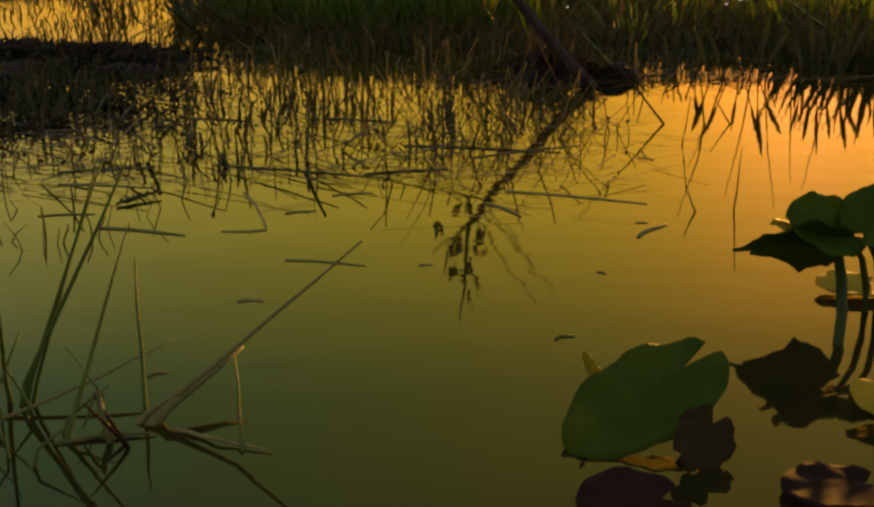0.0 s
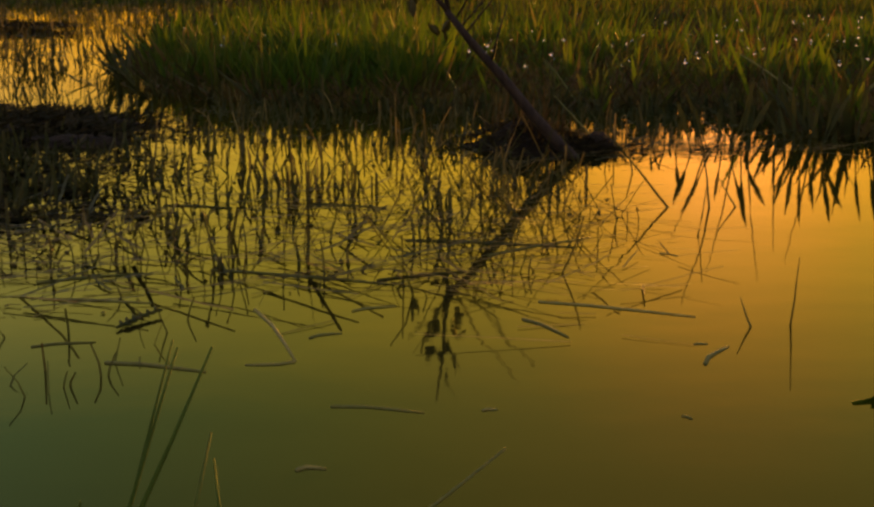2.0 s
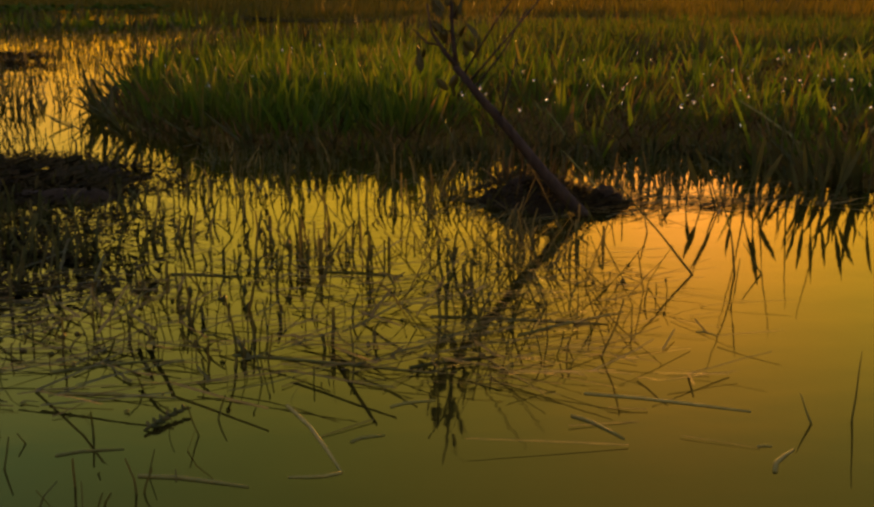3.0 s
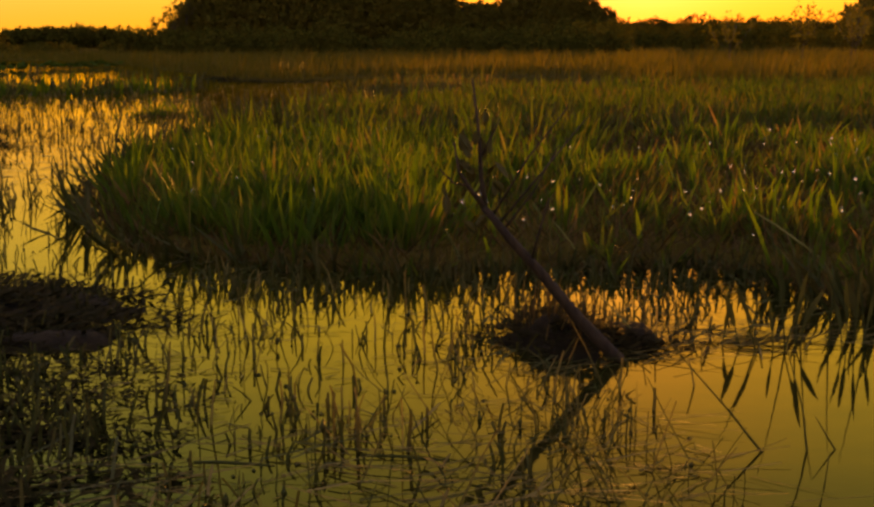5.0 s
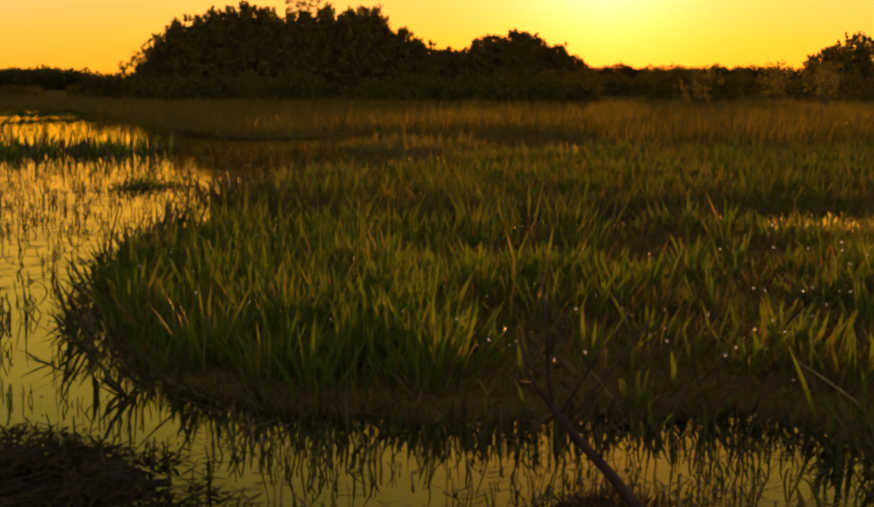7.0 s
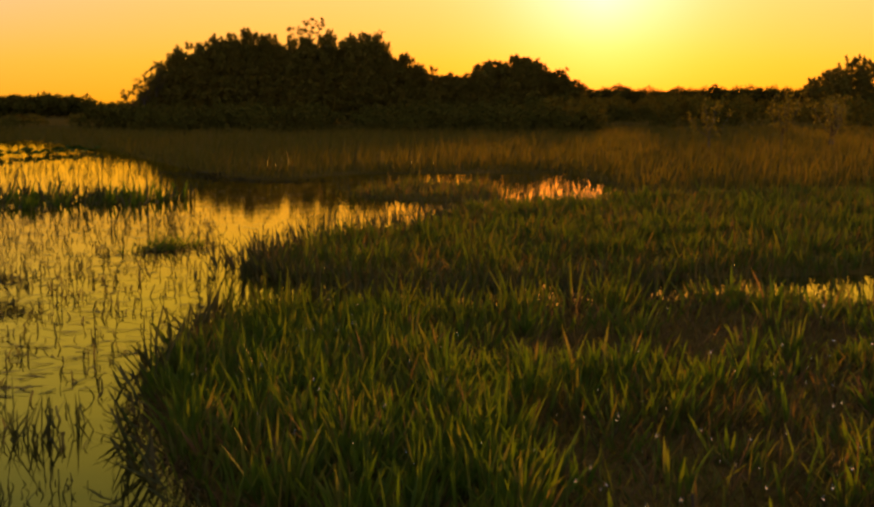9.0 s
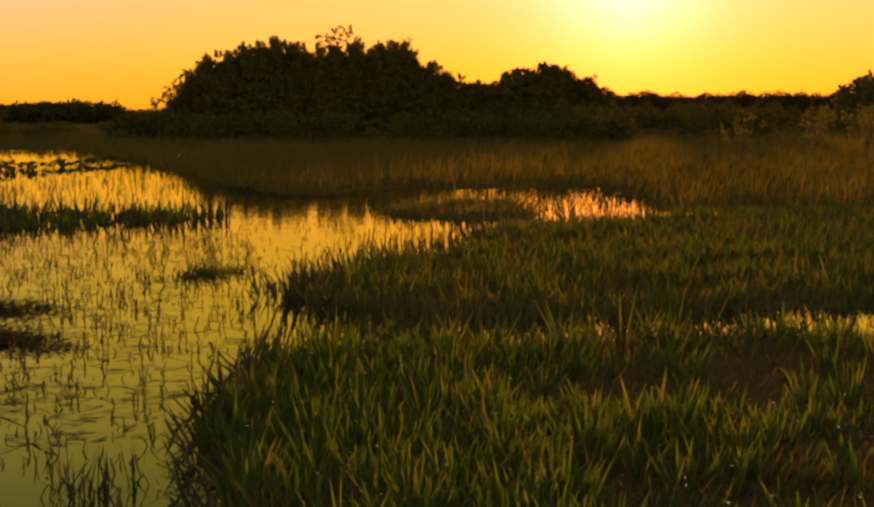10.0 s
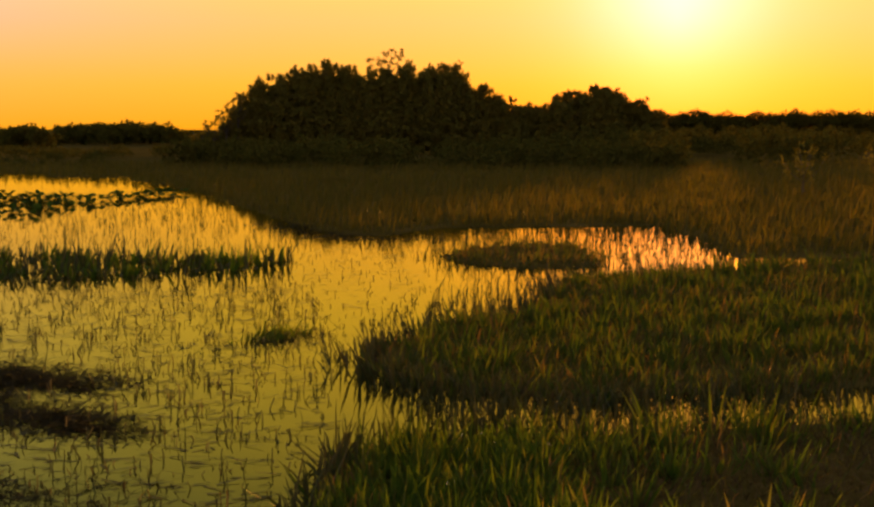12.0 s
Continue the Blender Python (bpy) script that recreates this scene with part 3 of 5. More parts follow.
# leaning tips round the near bank's edge
def edge_points(poly, n, spread):
    p = np.array(poly, float)
    e = np.roll(p, -1, 0) - p
    ln = np.hypot(e[:, 0], e[:, 1])
    ok = ((p[:, 0] < 6) & (p[:, 1] < 30)).astype(float) * ln
    i = rng.choice(len(p), n, p=ok / ok.sum())
    s = rng.random(n)
    q = p[i] + e[i] * s[:, None]
    out = np.arctan2(-e[i, 0], e[i, 1])
    q = q + np.column_stack([np.cos(out), np.sin(out)]) * rng.normal(0, spread, n)[:, None]
    return q, out


def leaning_edge(poly, n, length, width):
    q, out = edge_points(poly, n, 0.1)
    # the polygons run clockwise: outward is on the left
    flip = signed(poly, q[:, 0] + 0.3 * np.cos(out), q[:, 1] + 0.3 * np.sin(out)) > signed(poly, q[:, 0], q[:, 1])
    out = np.where(flip, out + math.pi, out)
    base = np.column_stack([q, np.full(n, -0.03)])
    return blade_arrays(base, rng.uniform(*length, n), rng.uniform(*width, n), out + rng.normal(0, 0.6, n),
                        rng.uniform(0.2, 0.9, n), rng.uniform(0, 0.5, n), out + math.pi / 2 + rng.normal(0, 0.5, n), 3, 0.35)


tagged(mesh_object("bank_edge_grass", *joined([leaning_edge(NEAR_BANK, 180, (0.12, 0.30), (0.010, 0.022)),
                                               leaning_edge(SECOND_BANK, 700, (0.2, 0.4), (0.014, 0.028))]), mat_grass),
       "grass blades leaning out over the water's edge", "marsh grass", kind="stuff")

def thatch(poly, n, length, width, label):
    q, out = edge_points(poly, n, 0.10)
    base = np.column_stack([q, rng.uniform(-0.02, 0.05, n)])
    return tagged(mesh_object("bank_thatch", *blade_arrays(base, rng.uniform(*length, n), rng.uniform(*width, n), rng.uniform(0, 6.28, n),
                                                           rng.uniform(0.5, 1.5, n), rng.normal(0.1, 0.4, n), rng.uniform(0, 6.28, n), 3, 0.3), mat_thatch), label, "dead grass", kind="stuff")


thatch(NEAR_BANK, 4500, (0.05, 0.15), (0.005, 0.012), "matted dark dead grass along the bank's foot")
thatch(SECOND_BANK, 3500, (0.08, 0.25), (0.008, 0.016), "matted dark dead grass along the second bank's foot")

inner = scatter(NEAR_BANK, 14000, 0.0, visible)
tagged(mesh_object("bank_thatch", *blade_arrays(np.column_stack([inner, np.maximum(ground_height(inner[:, 0], inner[:, 1]), 0.0) + 0.02]), rng.uniform(0.06, 0.26, 14000),
                                                rng.uniform(0.006, 0.014, 14000), rng.uniform(0, 6.28, 14000), rng.uniform(0.5, 1.4, 14000), rng.normal(0.1, 0.4, 14000),
                                                rng.uniform(0, 6.28, 14000), 3, 0.3), mat_thatch), "brown dead grass between the green tufts", "dead grass", kind="stuff")

# dark stems that stand and lean round the banks' edges, wet and half drowned


def edge_stems(ways, n, length, width, lean, spread, label):
    """ways: the edge's line as (x, y); the stems stand along it, outward to the right of its run."""
    p = np.array(ways, float)
    e = p[1:] - p[:-1]
    ln = np.hypot(e[:, 0], e[:, 1])
    i = rng.choice(len(e), n, p=ln / ln.sum())
    out = np.arctan2(-e[i, 0], e[i, 1])
    q = p[i] + e[i] * rng.random(n)[:, None] + np.column_stack([np.cos(out), np.sin(out)]) * (np.abs(rng.normal(0, spread, n)) - 0.05)[:, None]
    q += rng.normal(0, 0.05, (n, 2)) + 0.05 * np.column_stack([wobble(q[:, 0], q[:, 1], 3.0), wobble(q[:, 1], q[:, 0], 3.0)])
    v = blade_arrays(np.column_stack([q, np.full(n, -0.03)]), rng.uniform(*length, n) * (0.55 + 0.6 * rng.random(n)), rng.uniform(*width, n), out + rng.normal(0, 0.6, n),
                     rng.uniform(*lean, n), rng.normal(0.05, 0.18, n), rng.normal(0.2, 0.6, n), 4, 0.55)
    return tagged(mesh_object("edge_stems", *kinked(v, 4, 0.006), mat_rush), label, "marsh plants", kind="stuff")


# lines run so that the water lies on the right
edge_stems([(-0.64, 7.00), (-1.38, 7.70), (-1.70, 8.77), (-1.86, 9.89), (-1.92, 11.32), (-1.62, 12.54), (-1.44, 13.56)][::-1], 130, (0.24, 0.48), (0.020, 0.036), (0.3, 1.25), 0.13,
           "dark stems leaning out over the water from the bank's point")
edge_stems([(-0.64, 7.0), (0.0, 6.70), (0.6, 6.62), (1.06, 6.62), (1.5, 6.55), (1.76, 6.3), (1.84, 5.92)], 210, (0.10, 0.26), (0.018, 0.034), (0.0, 0.9), 0.12,
           "short dark stems standing along the bank's foot")
edge_stems([(1.85, 6.0), (1.92, 5.40), (2.5, 5.1), (3.2, 4.9)], 150, (0.15, 0.44), (0.018, 0.036), (0.0, 0.8), 0.14,
           "tall dark stems crowded at the bank's corner")
edge_stems([(-1.80, 10.60), (-1.92, 11.32), (-1.62, 12.54), (-1.44, 13.56), (-0.84, 13.76), (-0.34, 13.56), (0.46, 13.66), (1.36, 13.46)], 230, (0.38, 0.72), (0.014, 0.028), (0.0, 0.55), 0.10,
           "tall dark stems standing along the bank's far edge")
edge_stems([(0.49, 16.11), (-0.50, 16.62), (-0.98, 17.84), (-0.70, 19.20), (0.20, 20.50), (1.20, 21.50), (2.50, 22.90), (2.95, 24.70), (3.60, 26.00), (4.80, 26.40), (7.60, 28.00), (8.60, 28.60)][::-1], 560, (0.28, 0.56), (0.020, 0.040), (0.0, 0.6), 0.22,
           "dark upright stems along the second bank's edge")

# ---- shrubs and trees ----


def leaf_cloud(lobes, n, size, loose=0.14):
    """Folded leaves through the outer shell of some uneven lobes."""
    vol = np.array([r[0] * r[2] for _, r in lobes])
    pick = rng.choice(len(lobes), n, p=vol / vol.sum())
    c = np.array([l[0] for l in lobes])[pick]
    r = np.array([l[1] for l in lobes])[pick]
    d = rng.normal(size=(n, 3))
    d /= np.linalg.norm(d, axis=1)[:, None]
    d[:, 2] = np.where(d[:, 2] < -0.3, -d[:, 2], d[:, 2])
    lump = 1 + 0.14 * np.sin(7 * d[:, 0] + pick) * np.sin(6 * d[:, 2] + 2 * pick) + 0.1 * np.sin(15 * d[:, 0] + 9 * d[:, 1]) * np.sin(13 * d[:, 2])
    p = c + d * r * (lump * np.where(rng.random(n) < loose, 1.0 + 0.2 * rng.random(n) ** 2, 0.35 + 0.70 * rng.random(n) ** 0.45))[:, None]
    p[:, 2] = np.abs(p[:, 2] - 0.1) + 0.1
    u = rng.normal(size=(n, 3))
    u /= np.linalg.norm(u, axis=1)[:, None]
    w = np.cross(u, rng.normal(size=(n, 3)))
    w /= np.linalg.norm(w, axis=1)[:, None]
    nn = np.cross(u, w)
    s = size * rng.uniform(0.6, 1.4, n)[:, None]
    v = np.stack([p - u * s, p + w * s * 0.45 + nn * s * 0.12, p + u * s, p - w * s * 0.45 + nn * s * 0.12], 1).reshape(-1, 3)
    b = (np.arange(n) * 4)[:, None]
    t = np.concatenate([b + [0, 1, 2], b + [0, 2, 3]], 0)
    return v, t


def clump_leaves(centres, radii, per, size):
    """Small tufts of folded leaves about the given centres."""
    k = np.repeat(np.arange(len(centres)), per)
    n = len(k)
    d = rng.normal(size=(n, 3))
    d /= np.linalg.norm(d, axis=1)[:, None]
    p = centres[k] + d * (radii[k] * rng.random(n) ** 0.5)[:, None]
    p[:, 2] = np.abs(p[:, 2] - 0.1) + 0.1
    u = d + 0.7 * rng.normal(size=(n, 3)) + np.array((0, 0, 0.35))
    u /= np.linalg.norm(u, axis=1)[:, None]
    w = np.cross(u, rng.normal(size=(n, 3)))
    w /= np.linalg.norm(w, axis=1)[:, None]
    nn = np.cross(u, w)
    s = size * rng.uniform(0.6, 1.4, n)[:, None]
    v = np.stack([p - u * s, p + w * s * 0.5 + nn * s * 0.12, p + u * s, p - w * s * 0.5 + nn * s * 0.12], 1).reshape(-1, 3)
    b = (np.arange(n) * 4)[:, None]
    return v, np.concatenate([b + [0, 1, 2], b + [0, 2, 3]], 0)


def stems(root, tips, thick):
    """A trunk for each tip, with two limbs; trunks lean out from the tree's foot."""
    for tip in tips:
        tip = Vector(tip)
        foot = Vector((tip.x * 0.3, tip.y * 0.3, -0.1))
        mid = foot.lerp(tip, 0.55) + Vector((random.uniform(-0.2, 0.2), 0, 0.1))
        trunk = part("trunk", tube([foot, mid, tip], [thick, thick * 0.65, thick * 0.2], 6), mat_trunk, root)
        for _ in range(2):
            p = mid.lerp(tip, random.uniform(0.0, 0.6))
            q = p + Vector((random.uniform(-1, 1), random.uniform(-1, 1), random.uniform(0.5, 1.1))) * (0.28 * tip.z)
            part("limb", tube([p, (p + q) / 2 + Vector((0, 0, -0.05)), q], [thick * 0.35, thick * 0.25, thick * 0.08], 5), mat_trunk, trunk)


def bushy(name, x, y, half, top, label, tufts=520, leaf=0.15, sprays=14, thick=0.14):
    """A full tree or shrub, leafy from the ground to its top: tufts through an uneven dome, and sprays that stick out of it."""
    root = new(name)
    root.location = (x, y, 0.03)
    tagged(root, label, name, "hammock growth")
    d = rng.normal(size=(tufts, 3))
    d[:, 2] = np.abs(d[:, 2])
    d /= np.linalg.norm(d, axis=1)[:, None]
    ph = rng.uniform(0, 6.28, 4)
    uneven = 1 + 0.05 * np.sin(5 * d[:, 0] + ph[0]) * np.sin(4 * d[:, 2] + ph[1]) + 0.07 * np.sin(11 * d[:, 0] + ph[2]) + 0.05 * np.sin(17 * d[:, 0] + 8 * d[:, 2] + ph[3])
    f = (0.46 + 0.52 * rng.random(tufts) ** 0.5) * uneven
    c = np.column_stack([d[:, 0] * half * f, d[:, 1] * half * 0.8 * f, 0.05 * top + d[:, 2] ** 0.7 * 0.93 * top * f])
    r = rng.uniform(0.045, 0.080, tufts) * (half + top) * 0.5
    low = np.column_stack([rng.normal(0, 0.5 * half, tufts // 5), rng.normal(0, 0.4 * half, tufts // 5), rng.uniform(0.05, 0.45, tufts // 5) * top])
    cs, rs = [c, low], [r, rng.uniform(0.05, 0.08, tufts // 5) * (half + top) * 0.5]
    for _ in range(sprays):
        a = rng.normal(0, 0.55)
        dirv = np.array((math.sin(a), rng.normal(0, 0.3), max(math.cos(a), 0.1)))
        start = np.array((dirv[0] * half * 0.9, dirv[1] * half, 0.08 * top + dirv[2] * 0.88 * top))
        grow = np.array((dirv[0] * 0.6 + rng.normal(0, 0.25), 0, 1.0))
        ln = rng.uniform(0.03, 0.09) * top
        for s in (0.25, 0.6, 1.0):
            cs.append((start + grow * ln * s)[None])
            rs.append(np.array([(0.045 - 0.018 * s) * (half + top) * 0.5]))
    mesh_object("crown", *clump_leaves(np.concatenate(cs), np.concatenate(rs), 9, leaf), mat_leaves, root)
    stems(root, [(random.uniform(-0.5, 0.5) * half, random.uniform(-0.3, 0.3) * half, top * random.uniform(0.6, 0.8)) for _ in range(3)], thick)
    return root


def open_tree(name, x, y, crown, label, leaf=0.15, thick=0.10):
    """A thin tree that one can see through: twigs fan out to separate tufts. crown: x and z of the fork, the fan's half width and height, and the number of twigs."""
    root = new(name)
    root.location = (x, y, 0.03)
    tagged(root, label, name, "hammock growth")
    fx, fz, half, high, n = crown
    trunk = part("trunk", tube([(0, 0, -0.1), (fx * 0.4, 0.1, fz * 0.5), (fx, 0, fz)], [thick, thick * 0.8, thick * 0.5], 6), mat_trunk, root)
    cs, rs = [], []
    for i in range(n):
        a = (i + 0.5) / n * 2 - 1 + random.uniform(-0.12, 0.12)
        tip = Vector((fx + a * half, random.uniform(-0.6, 0.6), fz + high * (1 - 0.45 * a * a) * random.uniform(0.62, 1.0)))
        fork = Vector((fx, 0, fz - 0.2 * high * abs(a)))
        mid = fork.lerp(tip, 0.5) + Vector((0.10 * half * a, 0, -0.06 * high))
        part("limb", tube([fork, mid, tip], [thick * 0.35, thick * 0.25, thick * 0.10], 5), mat_trunk, trunk)
        for s in (0.30, 0.55, 0.75, 0.92, 1.02):
            if random.random() < 0.30 + 0.6 * s:
                q = (fork.lerp(mid, s * 2) if s < 0.5 else mid.lerp(tip, s * 2 - 1)) + Vector((random.gauss(0, 0.10), random.gauss(0, 0.2), random.gauss(0, 0.10))) * half * 0.5
                cs.append(q[:])
                rs.append(random.uniform(0.20, 0.36))
    mesh_object("crown", *clump_leaves(np.array(cs), np.array(rs), 14, leaf), mat_leaves, root)
    return root


HAMMOCK_X = [-9.5, -7.8, -4.4, -0.6, 2.5, 6.3, 9.0, 13.4, 16.5, 18.4, 22.1, 24.4, 27.3]
HAMMOCK_TOP = [6.4, 7.7, 9.2, 10.5, 10.9, 10.4, 10.3, 11.0, 10.3, 9.3, 6.6, 5.8, 5.8]
L_H = "dark dense broadleaf tree silhouetted against the sunset"
for i in range(17):
    x = -6.6 + 2.05 * i + random.uniform(-0.5, 0.5)
    half = random.uniform(3.2, 4.4)
    top = float(np.interp(x, HAMMOCK_X, HAMMOCK_TOP)) * random.uniform(0.97, 1.05)
    bushy("tree", x, 148 + 5 * random.random(), half, top, L_H, int(58 * half * top), 0.20)
for x, fz, half, high, n in ((-13.6, 1.2, 1.3, 1.9, 7), (-12.0, 2.0, 1.5, 2.6, 9), (-10.6, 3.0, 1.5, 3.2, 9), (-9.2, 4.2, 1.5, 3.0, 9)):
    open_tree("tree", x, 147, (0.0, fz, half, high, n), "thin leafy tree with open sprays at the hammock's end")
for x, half, top in ((-11.6, 1.7, 2.8), (-9.6, 2.2, 4.6), (-8.0, 2.2, 6.3)):
    bushy("tree", x, 149, half, top, "dark leafy tree at the hammock's end", int(50 * half * top), 0.19, 8)
open_tree("tree", 9.0, 151, (0.0, 9.9, 2.9, 2.9, 13), "thin open tree standing above the hammock's crown")
open_tree("tree", 24.0, 149, (0.0, 5.6, 0.5, 1.7, 3), "slender sapling between the hammock and the shrub")
for x, half, top in ((27.8, 3.0, 5.9), (29.8, 3.0, 6.9), (32.0, 3.2, 7.6), (34.2, 3.1, 8.1), (36.0, 3.0, 7.9), (38.0, 3.0, 7.2), (40.0, 2.6, 6.4), (41.8, 2.2, 5.2)):
    bushy("shrub", x, 147 + 3 * random.random(), half, top, "dark rounded shrub with the sun's glow behind it", int(70 * half * top), 0.20)
open_tree("shrub", 30.3, 148, (0.0, 6.0, 0.8, 1.6, 5), "thin leafy spray standing out of the rounded shrub")
bushy("shrub", 77.0, 150, 3.6, 6.6, "dark rounded shrub far out on the marsh", 700, 0.22)
bushy("shrub", 82.0, 152, 4.4, 8.6, "dark rounded shrub far out on the marsh", 900, 0.22)
for sx, sy, h in ((23.2, 52, 2.9), (25.0, 51, 3.0), (26.2, 53, 2.7), (20.6, 54, 2.5)):
    open_tree("shrub", sx, sy, (0.0, h * 0.4, 0.8, h * 0.6, 6), "thin twiggy shrub standing in the marsh grass", 0.07, 0.04)


def treeline(name, x0, x1, y0, top, label, step, jitter, size):
    lobes = []
    x = x0
    while x < x1:
        h = top * random.uniform(0.8, 1.0)
        lobes.append((np.array((x, y0 + random.uniform(-4, 4), h * 0.3)), np.array((step * random.uniform(0.8, 1.4), 3.0, h * 0.7))))
        x += step * random.uniform(0.4, 0.8)
    v, t = leaf_cloud(lobes, int((x1 - x0) * jitter), size, 0.02)
    return tagged(mesh_object(name, v, t, mat_scrub), label, "woods", kind="stuff")


treeline("far_woods", 40, 330, 420, 9.4, "low dark line of distant woods", 7.0, 420, 0.5)
treeline("far_woods", -170, 30, 250, 2.7, "low dark line of distant woods on the horizon", 6.0, 420, 0.28)
treeline("far_woods", -57.7, -39.7, 180, 3.7, "distant rounded thicket on the horizon", 3.0, 300, 0.4)
treeline("far_woods", -46, -27, 236, 4.4, "distant rounded thicket on the horizon", 3.5, 300, 0.45)


def scrub(name, poly, n, top, leaves, size, label):
    pts = scatter(poly, n)
    lobes = []
    for x, y in pts:
        h = top * random.uniform(0.55, 1.0)
        lobes.append((np.array((x, y, h * 0.35)), np.array((random.uniform(0.8, 1.8), random.uniform(0.8, 1.5), h * 0.65))))
    v, t = leaf_cloud(lobes, leaves, size, 0.03)
    return tagged(mesh_object(name, v, t, mat_scrub), label, "scrub", kind="stuff")


scrub("hammock_scrub", [(-12.77, 101.81), (-4.88, 93.65), (3.07, 89.58), (13.04, 87.54), (27.01, 85.50), (28.21, 100.79), (13.34, 109.96), (-11.61, 114.03)], 120, 2.6, 26000, 0.15, "dark scrub at the foot of the trees")
scrub("marsh_scrub", [(25.01, 85.50), (60.96, 81.42), (111.36, 112.00), (120.00, 190.00), (27.00, 190.00), (25.36, 112.00)], 260, 3.5, 80000, 0.17, "dark scrub spread over the distant marsh")
scrub("marsh_scrub", [(-58.70, 106.90), (-14.77, 101.81), (-12.10, 152.75), (-80.00, 170.00)], 90, 1.4, 14000, 0.15, "low dark scrub on the distant marsh")

# ---- mats of weed and the mud clump ----


def mound(name, poly, top, label, category, mat, step=0.05, lump=0.5):
    p = np.array(poly, float)
    lo, hi = p.min(0) - 0.3, p.max(0) + 0.3
    xs, ys = np.arange(lo[0], hi[0] + step, step), np.arange(lo[1], hi[1] + step, step)

    def zf(x, y):
        n1 = np.array([noise.fractal(Vector((a * 2.3, b * 2.3, top * 90)), 0.9, 2.1, 4) for a, b in zip(x.ravel(), y.ravel())]).reshape(x.shape)
        d = signed(poly, x, y) + 0.26 * n1
        s = np.clip((d + 0.15) / 0.45, 0, 1)
        return -0.06 + (0.06 + top) * s * (2 - s) * (1 - lump * 0.5 + lump * 0.7 * n1)
    return tagged(sheet(name, xs, ys, zf, mat), label, category, kind="structure")


streaks = lambda x, y: np.clip(0.40 + 1.0 * wobble(x * 0.45 + 1, y * 1.25, 1.6) + 0.5 * wobble(x * 1.1, y * 2.6 + 4, 2.2), 0.02, 1)


ragged = lambda x, y: np.clip(0.55 + 0.9 * wobble(x * 0.9 + 2, y * 1.9, 2.0), 0.35, 1)


def weeds(name, poly, n, length, width, label, mat, margin=0.15, lean=(0.4, 1.45), z=0.0, density=None):
    ease = lambda x, y: np.clip((signed(poly, x, y) + 0.25 * margin * wobble(x, y, 3.0)) / margin * 0.5 + 0.5, 0, 1) ** 1.5  # thins out towards the rim
    pts = scatter(poly, n, margin, (lambda x, y: ease(x, y) * density(x, y)) if density else ease)
    v = grass("g", pts, length, width, mat, lean, (0.0, 0.6), 2, 0.2, z(pts[:, 0], pts[:, 1]) if callable(z) else z)
    return tagged(mesh_object(name, *v, mat), label, "weeds", kind="stuff")


CLUMP = [(0.18, 5.26), (0.32, 5.50), (0.50, 5.50), (0.64, 5.34), (0.96, 5.16), (0.78, 5.02), (0.54, 4.94), (0.36, 5.00)]
CORE = [(0.30, 5.26), (0.40, 5.44), (0.52, 5.42), (0.62, 5.28), (0.70, 5.14), (0.62, 5.04), (0.54, 4.98), (0.42, 5.06)]
crown = lambda x, y: 0.13 * np.clip((signed(CORE, x, y) + 0.12) / 0.30, 0, 1) + 0.01
mound("mud_clump", CORE, 0.15, "dark wet clump of mud and roots in the water", "mud clump", mat_mud, 0.03)
weeds("clump_weeds", CLUMP, 1300, (0.03, 0.10), (0.007, 0.016), "short dark stalks tangled on the mud clump", mat_wet_weed, 0.10, (1.1, 1.57), crown)
weeds("clump_weeds", CORE, 60, (0.08, 0.20), (0.005, 0.010), "upright dark stalks standing on the mud clump", mat_thatch, 0.05, (0.0, 0.5), crown)
mound("weed_mat", MAT_B, 0.045, "dark floating mat of decaying water weed", "weed mat", mat_mud, 0.04, 0.45)
weeds("mat_weeds", MAT_B, 8200, (0.04, 0.12), (0.012, 0.028), "dark stalks and leaves matted on the water", mat_wet_weed, 0.30, (1.15, 1.57), lambda x, y: 0.012 + 0.09 * np.clip(signed(MAT_B, x, y), 0, 0.45) * (0.7 + 0.5 * wobble(x, y, 2.0)), ragged)
weeds("mat_weeds", MAT_B, 150, (0.06, 0.16), (0.007, 0.014), "dark stalks standing up from the floating mat", mat_wet_weed, 0.30, (0.0, 0.7), 0.0, ragged)
drifts = lambda x, y: np.clip(0.52 + 0.75 * wobble(x * 0.55 + 1, y * 0.8, 1.2) + 0.3 * wobble(x, y * 2.2, 2.6), 0.04, 1)
for poly, n, ln, wd, thick in ((MAT_A, 17000, (0.10, 0.34), (0.012, 0.028), drifts), (MAT_C, 2600, (0.08, 0.24), (0.010, 0.020), streaks), (MAT_D, 420, (0.10, 0.28), (0.012, 0.03), streaks)):
    weeds("mat_weeds", poly, n, ln, wd, "dark weed lying loosely matted on the water", mat_wet_weed, 0.5, (1.2, 1.57), 0.004, thick)
weeds("mat_weeds", [(-3.4, 42.0), (-1.6, 36.6), (0.4, 35.4), (2.0, 36.2), (1.6, 38.4), (0.2, 37.8), (-2.2, 44.0)], 1500, (0.15, 0.42), (0.02, 0.05), "dark streaks of weed afloat along the far shore", mat_wet_weed, 0.4, (1.3, 1.57), 0.004, streaks)
